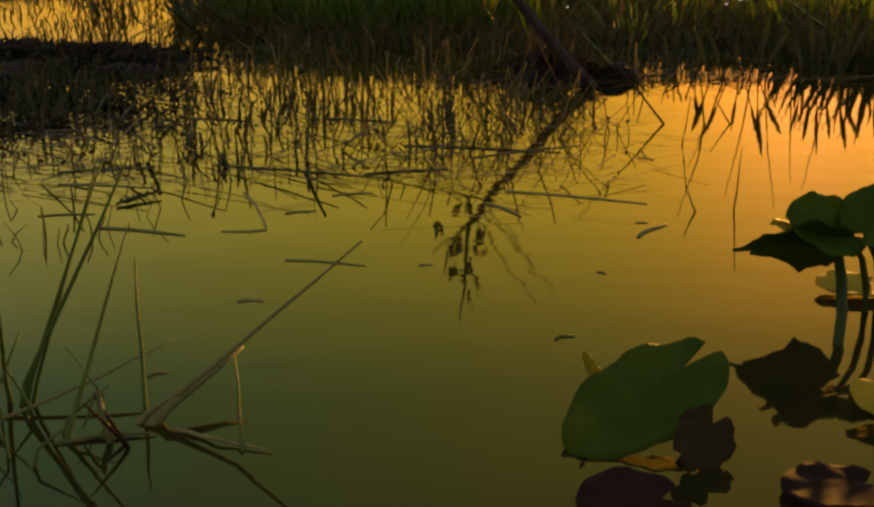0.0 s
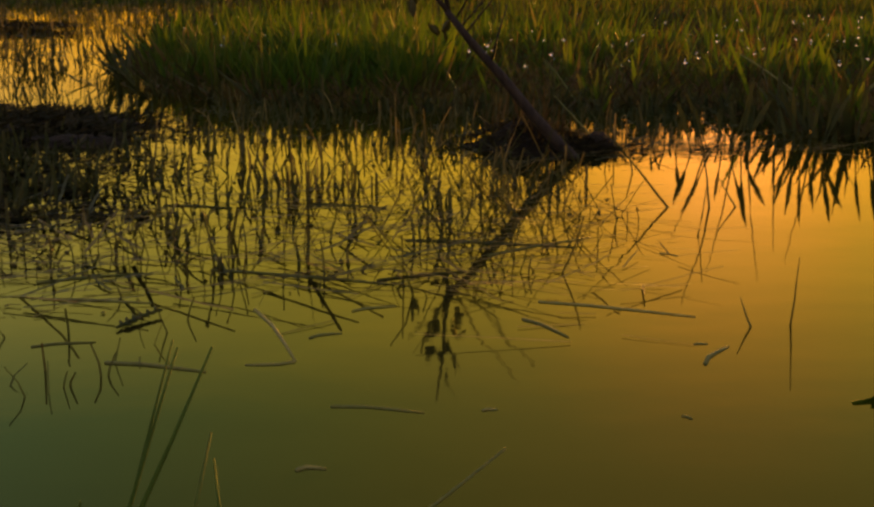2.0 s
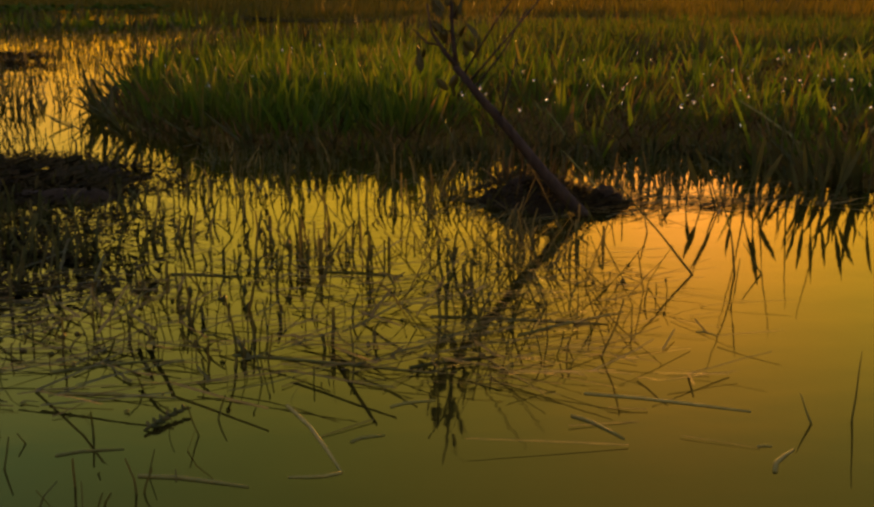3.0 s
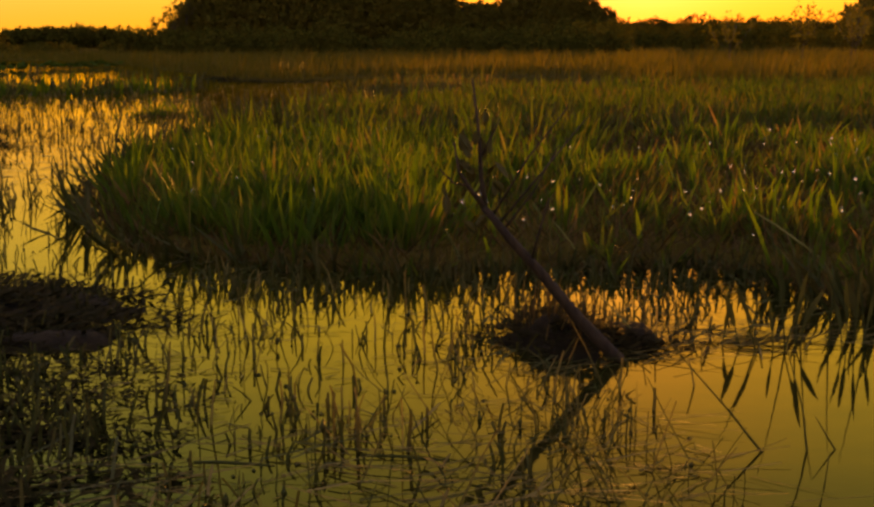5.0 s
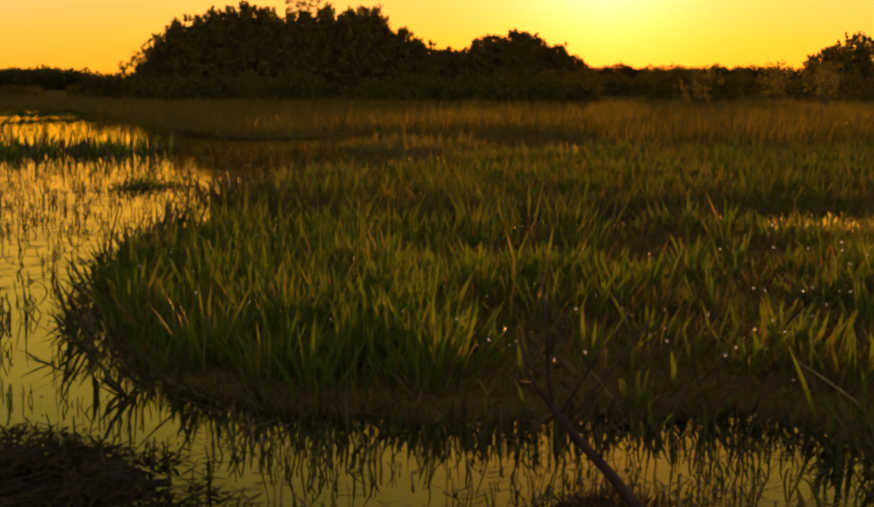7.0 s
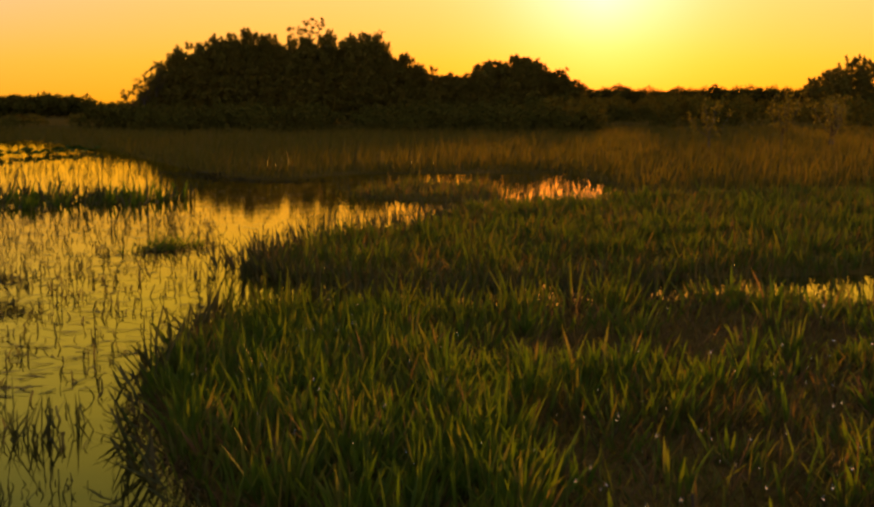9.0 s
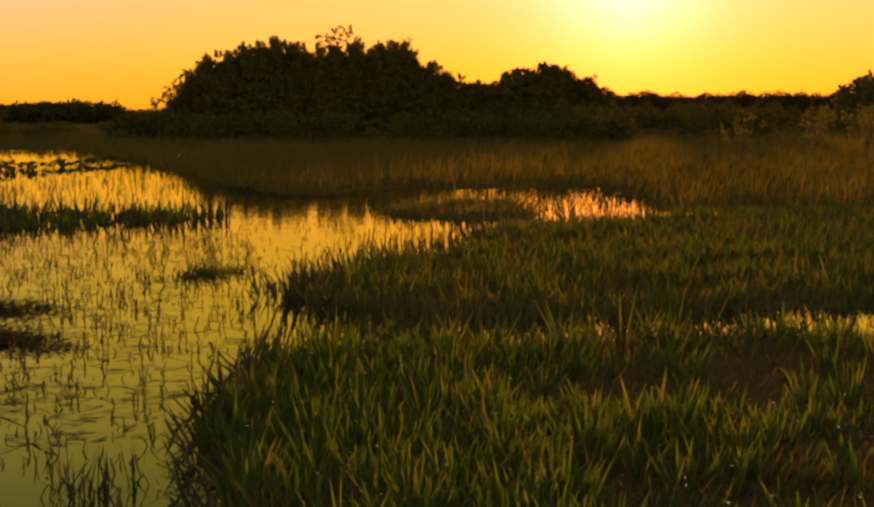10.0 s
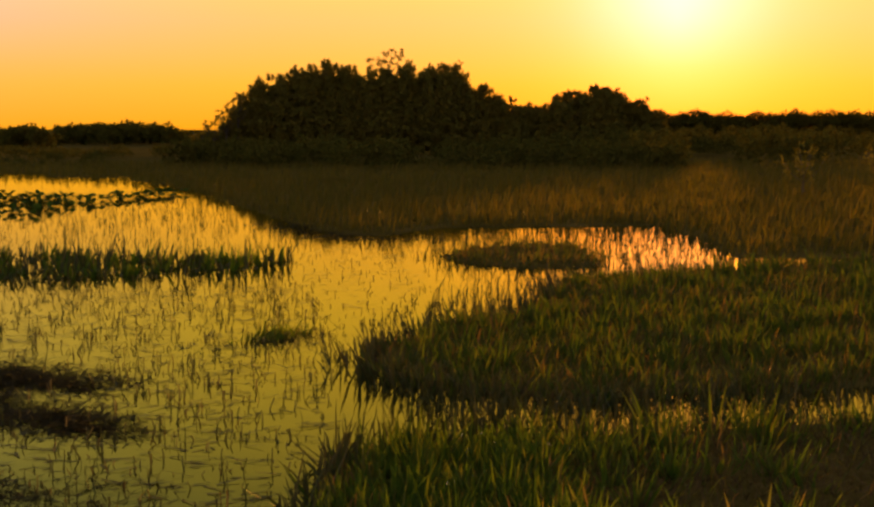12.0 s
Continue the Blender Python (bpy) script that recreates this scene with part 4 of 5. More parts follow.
weeds("mat_weeds", MAT_D, 160, (0.12, 0.34), (0.014, 0.03), "green weed tuft standing out of the floating mat", mat_grass, 0.0, (0.1, 0.9), -0.02)


MAT_E = [(-2.15, 5.0), (-1.75, 5.25), (-1.35, 5.2), (-1.05, 4.85), (-0.95, 4.4), (-0.95, 4.0), (-1.20, 3.75), (-1.60, 3.62), (-2.05, 3.95), (-2.25, 4.5)]
weeds("mat_weeds", MAT_E, 2900, (0.04, 0.12), (0.010, 0.024), "dark rotting weed spread between the rushes", mat_wet_weed, 0.25, (1.1, 1.57), 0.006, streaks)

# ---- rushes standing in the water ----


def rushes(name, polys, length, width, label, mat=None, lean=(0.0, 0.35), knees=0.4, lumps=0.0):
    mat = mat or mat_rush
    got = []
    for poly, n in polys:
        q = scatter(poly, n, 0.1, lambda x, y: np.clip(0.45 + 0.8 * wobble(x * 1.5, y, 2.3), 0.05, 1))
        q = q[land(q[:, 0], q[:, 1]) < 0.05]
        base = np.column_stack([q, np.full(len(q), -0.04)])
        m = len(q)
        L = rng.uniform(*length, m) * (0.5 + rng.random(m))
        stems = kinked(blade_arrays(base, L + 0.04, rng.uniform(*width, m), rng.uniform(0, 6.28, m), rng.uniform(*lean, m) * rng.random(m),
                                    rng.normal(0, 0.5, m), rng.normal(0, 0.5, m), 4, 0.6, True), 4, 0.10 * length[1] * knees)
        got.append(stems)
        if lumps:
            at = stems[0].reshape(m, 9, 3)[rng.random(m) < lumps]
            k = rng.integers(0, 4, len(at))
            mid = 0.5 * (at[np.arange(len(at)), k] + at[np.arange(len(at)), k + 4])
            got.append(knots(mid, (width[1] * 0.35, width[1] * 0.85), 1.1))
    return tagged(mesh_object(name, *joined(got), mat), label, "rushes", kind="stuff")


R_A = [(-2.60, 4.60), (-2.60, 8.67), (-1.90, 8.67), (-1.20, 7.55), (-0.60, 6.94), (0.70, 6.83), (0.75, 5.82), (0.50, 4.40), (0.15, 3.50), (-0.30, 3.10), (-1.20, 3.20), (-2.00, 3.60)]
R_A2 = [(-1.30, 2.75), (-1.50, 4.20), (0.30, 4.30), (0.55, 3.70), (0.05, 2.95), (-0.40, 3.00), (-0.75, 2.80)]
R_A3 = [(0.60, 5.61), (0.60, 6.94), (1.70, 6.94), (1.80, 5.92), (1.30, 5.61)]
rushes("water_rushes", [(R_A, 900), (R_A3, 260)], (0.03, 0.10), (0.007, 0.013), "dark kinked rush stems standing in the shallow water", lean=(0.0, 0.7), knees=0.15, lumps=0.45)
rushes("water_rushes", [(R_A2, 230)], (0.03, 0.11), (0.003, 0.006), "thin dark rush stems among the floating stalks", lean=(0.0, 0.7), knees=0.15, lumps=0.4)
R_L = [(-0.9, 4.3), (-1.0, 6.6), (0.3, 6.5), (1.0, 5.7), (0.9, 4.7), (0.1, 4.1)]
rushes("water_rushes", [(R_L, 170)], (0.05, 0.15), (0.005, 0.009), "slender brown stems standing upright in the water", mat_straw, (0.0, 0.35), 0.12, 0.15)
R_K = [(-1.0, 6.0), (-0.75, 6.9), (0.6, 6.6), (1.6, 6.5), (1.75, 5.7), (1.1, 5.4), (0.2, 5.7)]
rushes("water_rushes", [(R_K, 230)], (0.04, 0.13), (0.007, 0.014), "thick dark stems standing before the bank", lean=(0.0, 0.5), knees=0.1, lumps=0.15)
R_A4 = [(-1.25, 2.10), (-1.30, 3.00), (-0.75, 2.90), (-0.72, 2.50), (-0.95, 2.20)]
R_A5 = [(-2.30, 3.70), (-2.30, 5.31), (-1.05, 5.20), (-0.95, 4.20), (-1.30, 3.60)]
rushes("water_rushes", [(R_A4, 40)], (0.03, 0.10), (0.003, 0.006), "thin dark rush stems in the near shallows", knees=0.2)
rushes("water_rushes", [(R_A5, 520)], (0.03, 0.11), (0.007, 0.013), "dense dark rush stems beside the weed mat", lean=(0.0, 0.8), knees=0.15, lumps=0.3)
R_B = [(-9.00, 9.08), (-10.76, 27.42), (-2.24, 28.44), (-1.15, 20.29), (-1.52, 15.19), (-2.36, 12.13), (-2.40, 9.08)]
R_C = [(-19.66, 34.55), (-23.31, 61.05), (-8.31, 61.05), (-3.54, 43.72), (-1.64, 36.59), (-2.20, 31.49)]
R_D = [(0.72, 25.99), (-1.05, 20.29), (-1.29, 17.74), (-0.81, 16.21), (0.20, 24.36)]
rushes("lake_rushes", [(R_B, 1900), (R_D, 200)], (0.03, 0.15), (0.010, 0.022), "sparse dark rush stems standing in open water", lean=(0.0, 0.7), knees=0.3, lumps=0.3)
rushes("lake_rushes", [(R_B, 2400)], (0.02, 0.13), (0.010, 0.020), "sparse straw-brown stems standing in open water", mat_straw, (0.0, 0.8), 0.3, 0.2)
rushes("far_rushes", [(R_C, 3000)], (0.08, 0.22), (0.012, 0.024), "sparse distant rushes standing in open water")
R_M = [(-2.2, 21.5), (-2.2, 30.0), (-1.2, 36.0), (1.6, 36.0), (1.2, 27.0), (-0.6, 21.5)]
rushes("lake_rushes", [(R_M, 300)], (0.02, 0.10), (0.012, 0.022), "few low stems standing in the open channel", mat_straw, (0.0, 0.9), 0.3, 0.2)
R_E = [(1.25, 27.93), (1.86, 36.59), (9.69, 38.63), (9.30, 31.49), (4.76, 28.44)]
R_G = [(0.10, 20.70), (1.20, 21.80), (3.10, 23.00), (6.40, 25.40), (8.27, 29.46), (6.26, 29.05), (2.83, 26.81), (0.81, 24.56)]
rushes("strip_rushes", [(R_E, 1100), (R_G, 700)], (0.10, 0.35), (0.012, 0.024), "dark rushes in the bright strip of water")
R_F = [(-0.44, 13.66), (-0.31, 16.21), (3.6, 16.01), (3.4, 13.5)]
R_H = [(3.4, 13.2), (3.6, 16.01), (9.09, 16.01), (9.06, 13.0)]
R_N = [(-0.44, 13.7), (-0.60, 16.4), (2.7, 15.9), (4.6, 15.9), (4.3, 14.1), (2.66, 14.2), (1.36, 14.0)]
rushes("inlet_rushes", [(R_F, 300), (R_H, 480), (R_N, 700)], (0.12, 0.38), (0.010, 0.022), "dark stems standing in the narrow inlet", lean=(0.0, 0.5))


def litter(name, poly, n, length, width, label, mat):
    """Dead stalks that lie on the water."""
    q = scatter(poly, n, 0.1, lambda x, y: np.clip(0.5 + 0.8 * wobble(x, y * 2, 1.9), 0.05, 1))
    base = np.column_stack([q, np.full(n, 0.004)])
    az = rng.normal(0.05, 0.45, n) + np.where(rng.random(n) < 0.5, math.pi, 0)
    return tagged(mesh_object(name, *blade_arrays(base, rng.uniform(*length, n) * (0.5 + rng.random(n)), rng.uniform(*width, n), az,
                                                  rng.uniform(1.42, 1.6, n), rng.normal(0, 0.03, n), az + math.pi / 2, 3, 0.7, True), mat), label, "plant litter", kind="stuff")


F_A = [(-1.40, 2.85), (-2.20, 5.20), (-1.00, 5.82), (0.20, 5.00), (0.50, 3.90), (0.00, 3.00)]
litter("floating_stalks", F_A, 260, (0.05, 0.22), (0.004, 0.008), "dead brown stalks floating on the water", mat_straw)
F_D = [(-0.25, 2.75), (-0.30, 3.50), (0.45, 3.70), (0.55, 3.10), (0.20, 2.60)]
litter("floating_stalks", F_D, 45, (0.10, 0.30), (0.003, 0.006), "tangled dead stalks afloat round the branch's reflection", mat_straw)
F_B = [(-6.00, 9.08), (-6.77, 26.40), (-1.77, 26.40), (-1.62, 15.19), (-2.47, 11.11)]
litter("floating_stalks", F_A, 420, (0.02, 0.10), (0.005, 0.011), "dark rotting plant bits floating on the water", mat_rush)
litter("floating_stalks", F_B, 2300, (0.06, 0.26), (0.012, 0.032), "dark bits of dead plant floating on the lake", mat_rush)
F_M = [(-2.0, 22.0), (-2.0, 30.0), (-1.0, 35.0), (1.4, 35.0), (0.6, 27.0), (-0.5, 22.0)]
litter("floating_stalks", F_M, 220, (0.08, 0.40), (0.012, 0.035), "dark bits of weed drifting in the open channel", mat_straw)
F_C = [(0.70, 5.00), (0.80, 5.46), (1.75, 5.31), (1.60, 4.95)]
litter("floating_stalks", F_C, 70, (0.15, 0.45), (0.004, 0.008), "straw stalks trailing from the mud clump", mat_straw)
F_L = [(0.55, 5.02), (0.62, 5.36), (1.05, 5.26), (1.30, 5.12), (1.05, 5.00)]
litter("floating_stalks", F_L, 80, (0.10, 0.32), (0.008, 0.016), "dark sodden stalks trailing from the mud clump", mat_wet_weed)

def loose_sticks(name, poly, n, length, width, label, mat):
    """Stalks that lie across one another at every angle, some raised on the rest."""
    q = scatter(poly, n, 0.05)
    az = rng.normal(-0.25, 0.5, n) + np.where(rng.random(n) < 0.25, rng.uniform(0, 3.1, n), 0.0)
    base = np.column_stack([q, rng.uniform(0.002, 0.02, n)])
    arrays = blade_arrays(base, rng.uniform(*length, n), rng.uniform(*width, n), az, rng.uniform(1.35, 1.58, n), rng.normal(0, 0.05, n), az + math.pi / 2, 4, 0.8, True)
    return tagged(mesh_object(name, *kinked(arrays, 4, 0.003), mat), label, "plant litter", kind="stuff")


F_G = [(-1.35, 2.95), (-1.45, 4.2), (-0.2, 4.2), (0.15, 3.6), (-0.1, 3.05), (-0.6, 2.9)]
loose_sticks("crossed_stalks", F_G, 120, (0.08, 0.32), (0.007, 0.014), "dark crossed stalks lying tangled on the water", mat_rush)
loose_sticks("crossed_stalks", F_G, 100, (0.10, 0.36), (0.006, 0.012), "brown crossed stalks lying tangled on the water", mat_straw)
F_H = [(-0.1, 2.9), (0.0, 3.9), (0.55, 4.2), (0.62, 3.4), (0.35, 2.85)]
loose_sticks("crossed_stalks", F_H, 60, (0.10, 0.32), (0.004, 0.008), "thin crossed stalks round the branch's reflection", mat_straw)

F_I = [(-0.1, 5.55), (0.2, 6.8), (1.5, 6.7), (1.75, 5.6), (1.1, 5.15), (0.3, 5.6)]
F_J = [(-1.15, 6.2), (-1.1, 7.5), (0.1, 6.95), (0.1, 5.4), (-0.9, 5.6)]
F_K = [(0.0, 5.25), (0.3, 5.7), (0.8, 5.6), (1.35, 5.2), (0.9, 4.95), (0.5, 4.85), (0.2, 5.0)]
for poly, n in ((F_I, 150), (F_J, 100), (F_K, 170)):
    loose_sticks("drowned_stalks", poly, n, (0.04, 0.17), (0.006, 0.013), "short dark broken stalks afloat before the bank", mat_rush)

F_E = [(-1.75, 3.6), (-1.9, 5.2), (-1.0, 5.3), (-0.5, 4.4), (-0.7, 3.5), (-1.2, 3.1)]
bq = np.concatenate([scatter(F_E, 190, 0.1), scatter(F_A, 120, 0.1)])
tagged(mesh_object("floating_bits", *knots(np.column_stack([bq, np.full(len(bq), 0.003)]), (0.004, 0.012), 0.35), mat_rush), "small dark lumps of rotten plant afloat", "plant litter", kind="stuff")

# small tufts far apart off the bank's point
for x, y, n in ((-2.57, 9.64, 26), (-2.77, 9.73, 16), (-3.02, 10.47, 12), (-2.36, 9.85, 9)):
    q = np.array([(x, y)]) + rng.normal(0, 0.07, (n, 2))
    v = blade_arrays(np.column_stack([q, np.full(n, -0.03)]), rng.uniform(0.10, 0.42, n), rng.uniform(0.008, 0.016, n), rng.uniform(0, 6.28, n), rng.uniform(0, 0.8, n), rng.normal(0, 0.3, n), rng.normal(0, 0.6, n), 4, 0.5)
    ob = mesh_object("rush_tuft", v[0] - np.array((x, y, 0)), v[1], mat_rush)
    ob.location = (x, y, 0)
    tagged(ob, "small dark tuft of rushes standing in open water", "rushes", "tufts off the bank")

# ---- dead branch ----


def dead_branch():
    root = new("dead_branch")
    root.location = (0.64, 4.93, 0.0)
    tagged(root, "bare dead branch leaning out of the mud clump", "branch")
    o = Vector(root.location)
    P = lambda *p: Vector(p) - o
    part("stem", tube([P(0.70, 4.94, -0.10), P(0.63, 4.93, 0.0), P(0.47, 4.93, 0.17), P(0.33, 4.94, 0.34), P(0.22, 4.93, 0.46), P(0.128, 4.93, 0.575)],
                      [0.028, 0.026, 0.022, 0.019, 0.016, 0.012], 10), mat_bark, root)
    twigs = []
    for pts, rad in (([(0.135, 4.93, 0.57), (0.085, 4.93, 0.63), (0.04, 4.93, 0.70), (0.025, 4.94, 0.80)], [0.012, 0.009, 0.006, 0.003]),
                     ([(0.135, 4.93, 0.565), (0.12, 4.94, 0.68), (0.115, 4.95, 0.82), (0.09, 4.95, 1.02)], [0.011, 0.008, 0.006, 0.003]),
                     ([(0.118, 4.945, 0.74), (0.16, 4.95, 0.82), (0.19, 4.96, 0.88)], [0.005, 0.004, 0.002]),
                     ([(0.07, 4.93, 0.65), (0.02, 4.92, 0.66), (-0.03, 4.92, 0.71)], [0.005, 0.004, 0.002]),
                     ([(0.30, 4.93, 0.37), (0.33, 4.92, 0.50), (0.36, 4.92, 0.60)], [0.006, 0.004, 0.002]),
                     ([(0.18, 4.93, 0.51), (0.33, 4.94, 0.68), (0.50, 4.95, 0.88)], [0.005, 0.0035, 0.002]),
                     ([(0.16, 4.93, 0.54), (0.28, 4.92, 0.74), (0.42, 4.91, 0.92)], [0.005, 0.0035, 0.002]),
                     ([(0.20, 4.93, 0.49), (0.31, 4.95, 0.62), (0.40, 4.96, 0.78)], [0.0045, 0.003, 0.002])):
        twigs.append(part("twig", tube([P(*p) for p in pts], rad, 6), mat_bark, root))
    rr = random.Random(5)
    for i in range(25):
        c = P(rr.uniform(-0.01, 0.18), 4.93 + rr.uniform(-0.04, 0.04), rr.uniform(0.52, 0.92))
        part("withered_leaf", leaf_bm(rr.uniform(0.05, 0.085), rr.uniform(0.02, 0.035), 0.02, 0.5, notch=False), mat_rush, twigs[i % 4]).matrix_local = (
            Matrix.Translation(c) @ Euler((rr.uniform(-1.5, 1.5), rr.uniform(0.5, 2.2), rr.uniform(0, 6.3))).to_matrix().to_4x4())
    return root


def leaf_bm(length, width, cup, fold, notch=True, wave=0.0, thick=0.0012, rings=6, seg=30, curl=0.0, hook=0.0, taper=0.0, jag=0.0):
    """A broad leaf with its stalk at the origin, its tip along +x, its face along +z."""
    bm = bmesh.new()
    a0 = radians({True: 163, False: 175}.get(notch, 173))
    rim = []
    for i in range(seg + 1):
        f = -a0 + 2 * a0 * i / seg
        x = (0.24 if notch else 0.5) * length + 0.5 * length * math.cos(f) * (1 if math.cos(f) > 0 else 0.92)
        y = 0.5 * width * math.sin(f) * (1 - 0.18 * max(math.cos(f), 0) ** 2)
        ahead = max(x / length - 0.2, 0) / 0.54
        y *= 1 - taper * min(ahead, 1) ** 0.8
        torn = 1 - jag * abs(math.sin(i * 2.7) * math.sin(i * 0.9 + 1.3))
        rim.append((x * torn, y * torn + hook * length * ahead ** 3))
    c = bm.verts.new((0, 0, 0))
    prev = None
    for r in range(1, rings + 1):
        s = r / rings
        row = []
        for i, (x, y) in enumerate(rim):
            px_, py_ = x * s, y * s
            rr = math.hypot(px_, py_) / (0.5 * length)
            z = cup * length * rr ** 2 + fold * abs(py_) * (0.4 + 0.6 * s) + wave * length * s ** 3 * math.sin(i * 1.1 + 0.6 * math.sin(i * 2.3)) - curl * max(px_, 0) ** 2 / length
            row.append(bm.verts.new((px_, py_, z)))
        for i in range(seg):
            if prev is None:
                bm.faces.new((c, row[i], row[i + 1]))
            else:
                bm.faces.new((prev[i], row[i], row[i + 1], prev[i + 1]))
        prev = row
    bmesh.ops.recalc_face_normals(bm, faces=bm.faces[:])
    bmesh.ops.solidify(bm, geom=bm.faces[:], thickness=thick)
    return bm


dead_branch()

# ---- spatterdock and pads at the camera's first stand ----


def frame_of(origin, tip, up):
    o = Vector(origin)
    x = (Vector(tip) - o).normalized()
    z = Vector(up)
    z = (z - x * z.dot(x)).normalized()
    y = z.cross(x)
    return Matrix((x, y, z)).transposed().to_4x4(), o


def leaf_part(root, origin, tip, up, width, cup, fold, wave=0.034, label="", curl=0.0, notch=True, mat=None, **shape):
    m, o = frame_of(origin, tip, up)
    length = (Vector(tip) - o).length / (0.74 if notch else 1.0)
    ob = part("leaf", leaf_bm(length, width, cup, fold, notch, wave, 0.0016, 9, 44, curl, **shape), mat or mat_pad, root, label)
    ob.matrix_local = Matrix.Translation(o - root.location) @ m
    return ob


def spatterdock(base, leaves, label, notch=True):
    """leaves: origin, tip, face, width, cup, fold, foot of the stalk, curl"""
    root = new("spatterdock")
    root.location = base
    tagged(root, label, "water plant")
    b = Vector(base)
    for origin, tip, up, width, cup, fold, foot, curl in leaves:
        leaf_part(root, origin, tip, up, width, cup, fold, 0.034 if notch is True else 0.016, curl=curl, notch=notch)
        o, f = Vector(origin), Vector(foot)
        mid = f.lerp(o, 0.6) + Vector((0.012, 0, 0.01))
        part("stalk", tube([f - b + Vector((0, 0, -0.15)), f - b, f.lerp(mid, 0.5) - b + Vector((0.004, 0, 0)), mid - b, o - b],
                           [0.0065, 0.0065, 0.006, 0.0055, 0.004], 8), mat_stalk, root)
    return root


lone = spatterdock((0.33, 1.47, 0), [((0.310, 1.440, 0.066), (0.158, 1.322, 0.002), (-0.12, -0.30, 0.9), 0.158, 0.01, 0.0, (0.325, 1.46, 0), 0.04)],
            "broad green spatterdock leaf tilted just above the water", "narrow")
leaf_part(lone, (0.205, 1.462, 0.045), (0.180, 1.474, 0.058), (0.3, -0.5, 0.8), 0.022, 0.3, 0.3, 0.05, "yellow curled rim of the broad leaf", mat=mat_pad_yellow)
# extra black leaf darkens the water where the broad leaf is mirrored
leaf_part(lone, (0.322, 1.315, 0.043), (0.283, 1.278, -0.002), (0.05, -0.90, 0.35), 0.078, 0.03, 0.06, 0.03, "black leaf added for the dark reflection under the broad leaf", mat=mat_wet_weed, jag=0.12)
cluster = spatterdock((0.58, 1.73, 0), [
    ((0.652, 1.86, 0.140), (0.545, 1.85, 0.158), (0.05, -0.62, 0.75), 0.125, 0.05, 0.10, (0.70, 1.88, 0), 0.0),
    ((0.676, 1.85, 0.142), (0.765, 1.90, 0.178), (-0.05, -0.60, 0.80), 0.13, 0.05, 0.10, (0.715, 1.87, 0), 0.0)],
                      "cluster of upright green spatterdock leaves on bent stalks")
leaf_part(cluster, (0.622, 1.862, 0.122), (0.477, 1.885, 0.108), (0.0, 0.70, 0.70), 0.165, 0.02, -0.10, 0.02, "dark drooping leaf with a curled torn tip", hook=-0.10, taper=0.85, jag=0.10)
# bright lower edge: a thin extra leaf carries the rim highlight in yellow
leaf_part(cluster, (0.655, 1.875, 0.132), (0.525, 1.85, 0.150), (0.0, -0.25, 1.0), 0.06, 0.02, 0.05, 0.02, "thin yellow leaf added as the sunlit rim of a folded leaf", mat=mat_pad_yellow)
base = cluster.location
part("stalk", tube([Vector(p) - base for p in ((0.590, 1.70, -0.10), (0.604, 1.72, 0.0), (0.624, 1.77, 0.03), (0.640, 1.83, 0.07), (0.641, 1.86, 0.104), (0.632, 1.864, 0.120), (0.616, 1.862, 0.124))],
                   [0.008, 0.008, 0.0085, 0.009, 0.009, 0.008, 0.006], 8), mat_stalk, cluster)


def lily_pad(origin, tip, up, width, label, mat=None):
    m, o = frame_of(origin, tip, up)
    length = (Vector(tip) - o).length / 0.74
    bm = leaf_bm(length, width, 0.02, 0.05, True, 0.015, 0.0016, 7, 36)
    root = new("lily_pad")
    root.matrix_world = Matrix.Translation(o) @ m
    tagged(root, label, "lily pad")
    part("blade", bm, mat or mat_pad, root)
    return root


lily_pad((0.745, 2.0, 0.012), (0.655, 1.97, 0.008), (0.05, -0.05, 1), 0.13, "yellow-green pad floating flat on the water", mat_pad_yellow)
lily_pad((0.60, 1.445, 0.02), (0.54, 1.40, 0.015), (0.1, -0.1, 1), 0.12, "yellow-green pad with raised rim on the water", mat_pad_yellow)
# this brown pad gives the reflection of the broad leaf's underside as a solid shape
lily_pad((0.240, 1.185, 0.010), (0.148, 1.16, 0.004), (0.0, -0.1, 1), 0.13, "brown pad standing in for the broad leaf's mirrored underside", mat_deadleaf)
lily_pad((0.47, 1.215, 0.012), (0.38, 1.18, 0.006), (0.0, 0.1, 1), 0.14, "dark decaying pad floating on the water", mat_deadleaf)

# ---- reeds beside the camera's first stand ----


def reed(points, r0, label, mat=None, flat=1.0):
    pts = [Vector(p) for p in points]
    fine = []
    for a, b in zip(pts, pts[1:]):
        fine += [a.lerp(b, s) for s in (0, 0.34, 0.67)]
    fine.append(pts[-1])
    n = len(fine)
    for i in range(1, n - 1):
        fine[i] = fine[i] + Vector((random.uniform(-1, 1), random.uniform(-1, 1), random.uniform(-1, 1))) * 0.0015
    root = new("reed")
    root.location = fine[0]
    tagged(root, label, "reed", "reeds at the water's edge")
    part("stem", tube([p - fine[0] for p in fine], [r0 * (1 - 0.75 * (i / (n - 1)) ** 1.5) for i in range(n)], 7), mat or mat_reed, root)
    return root


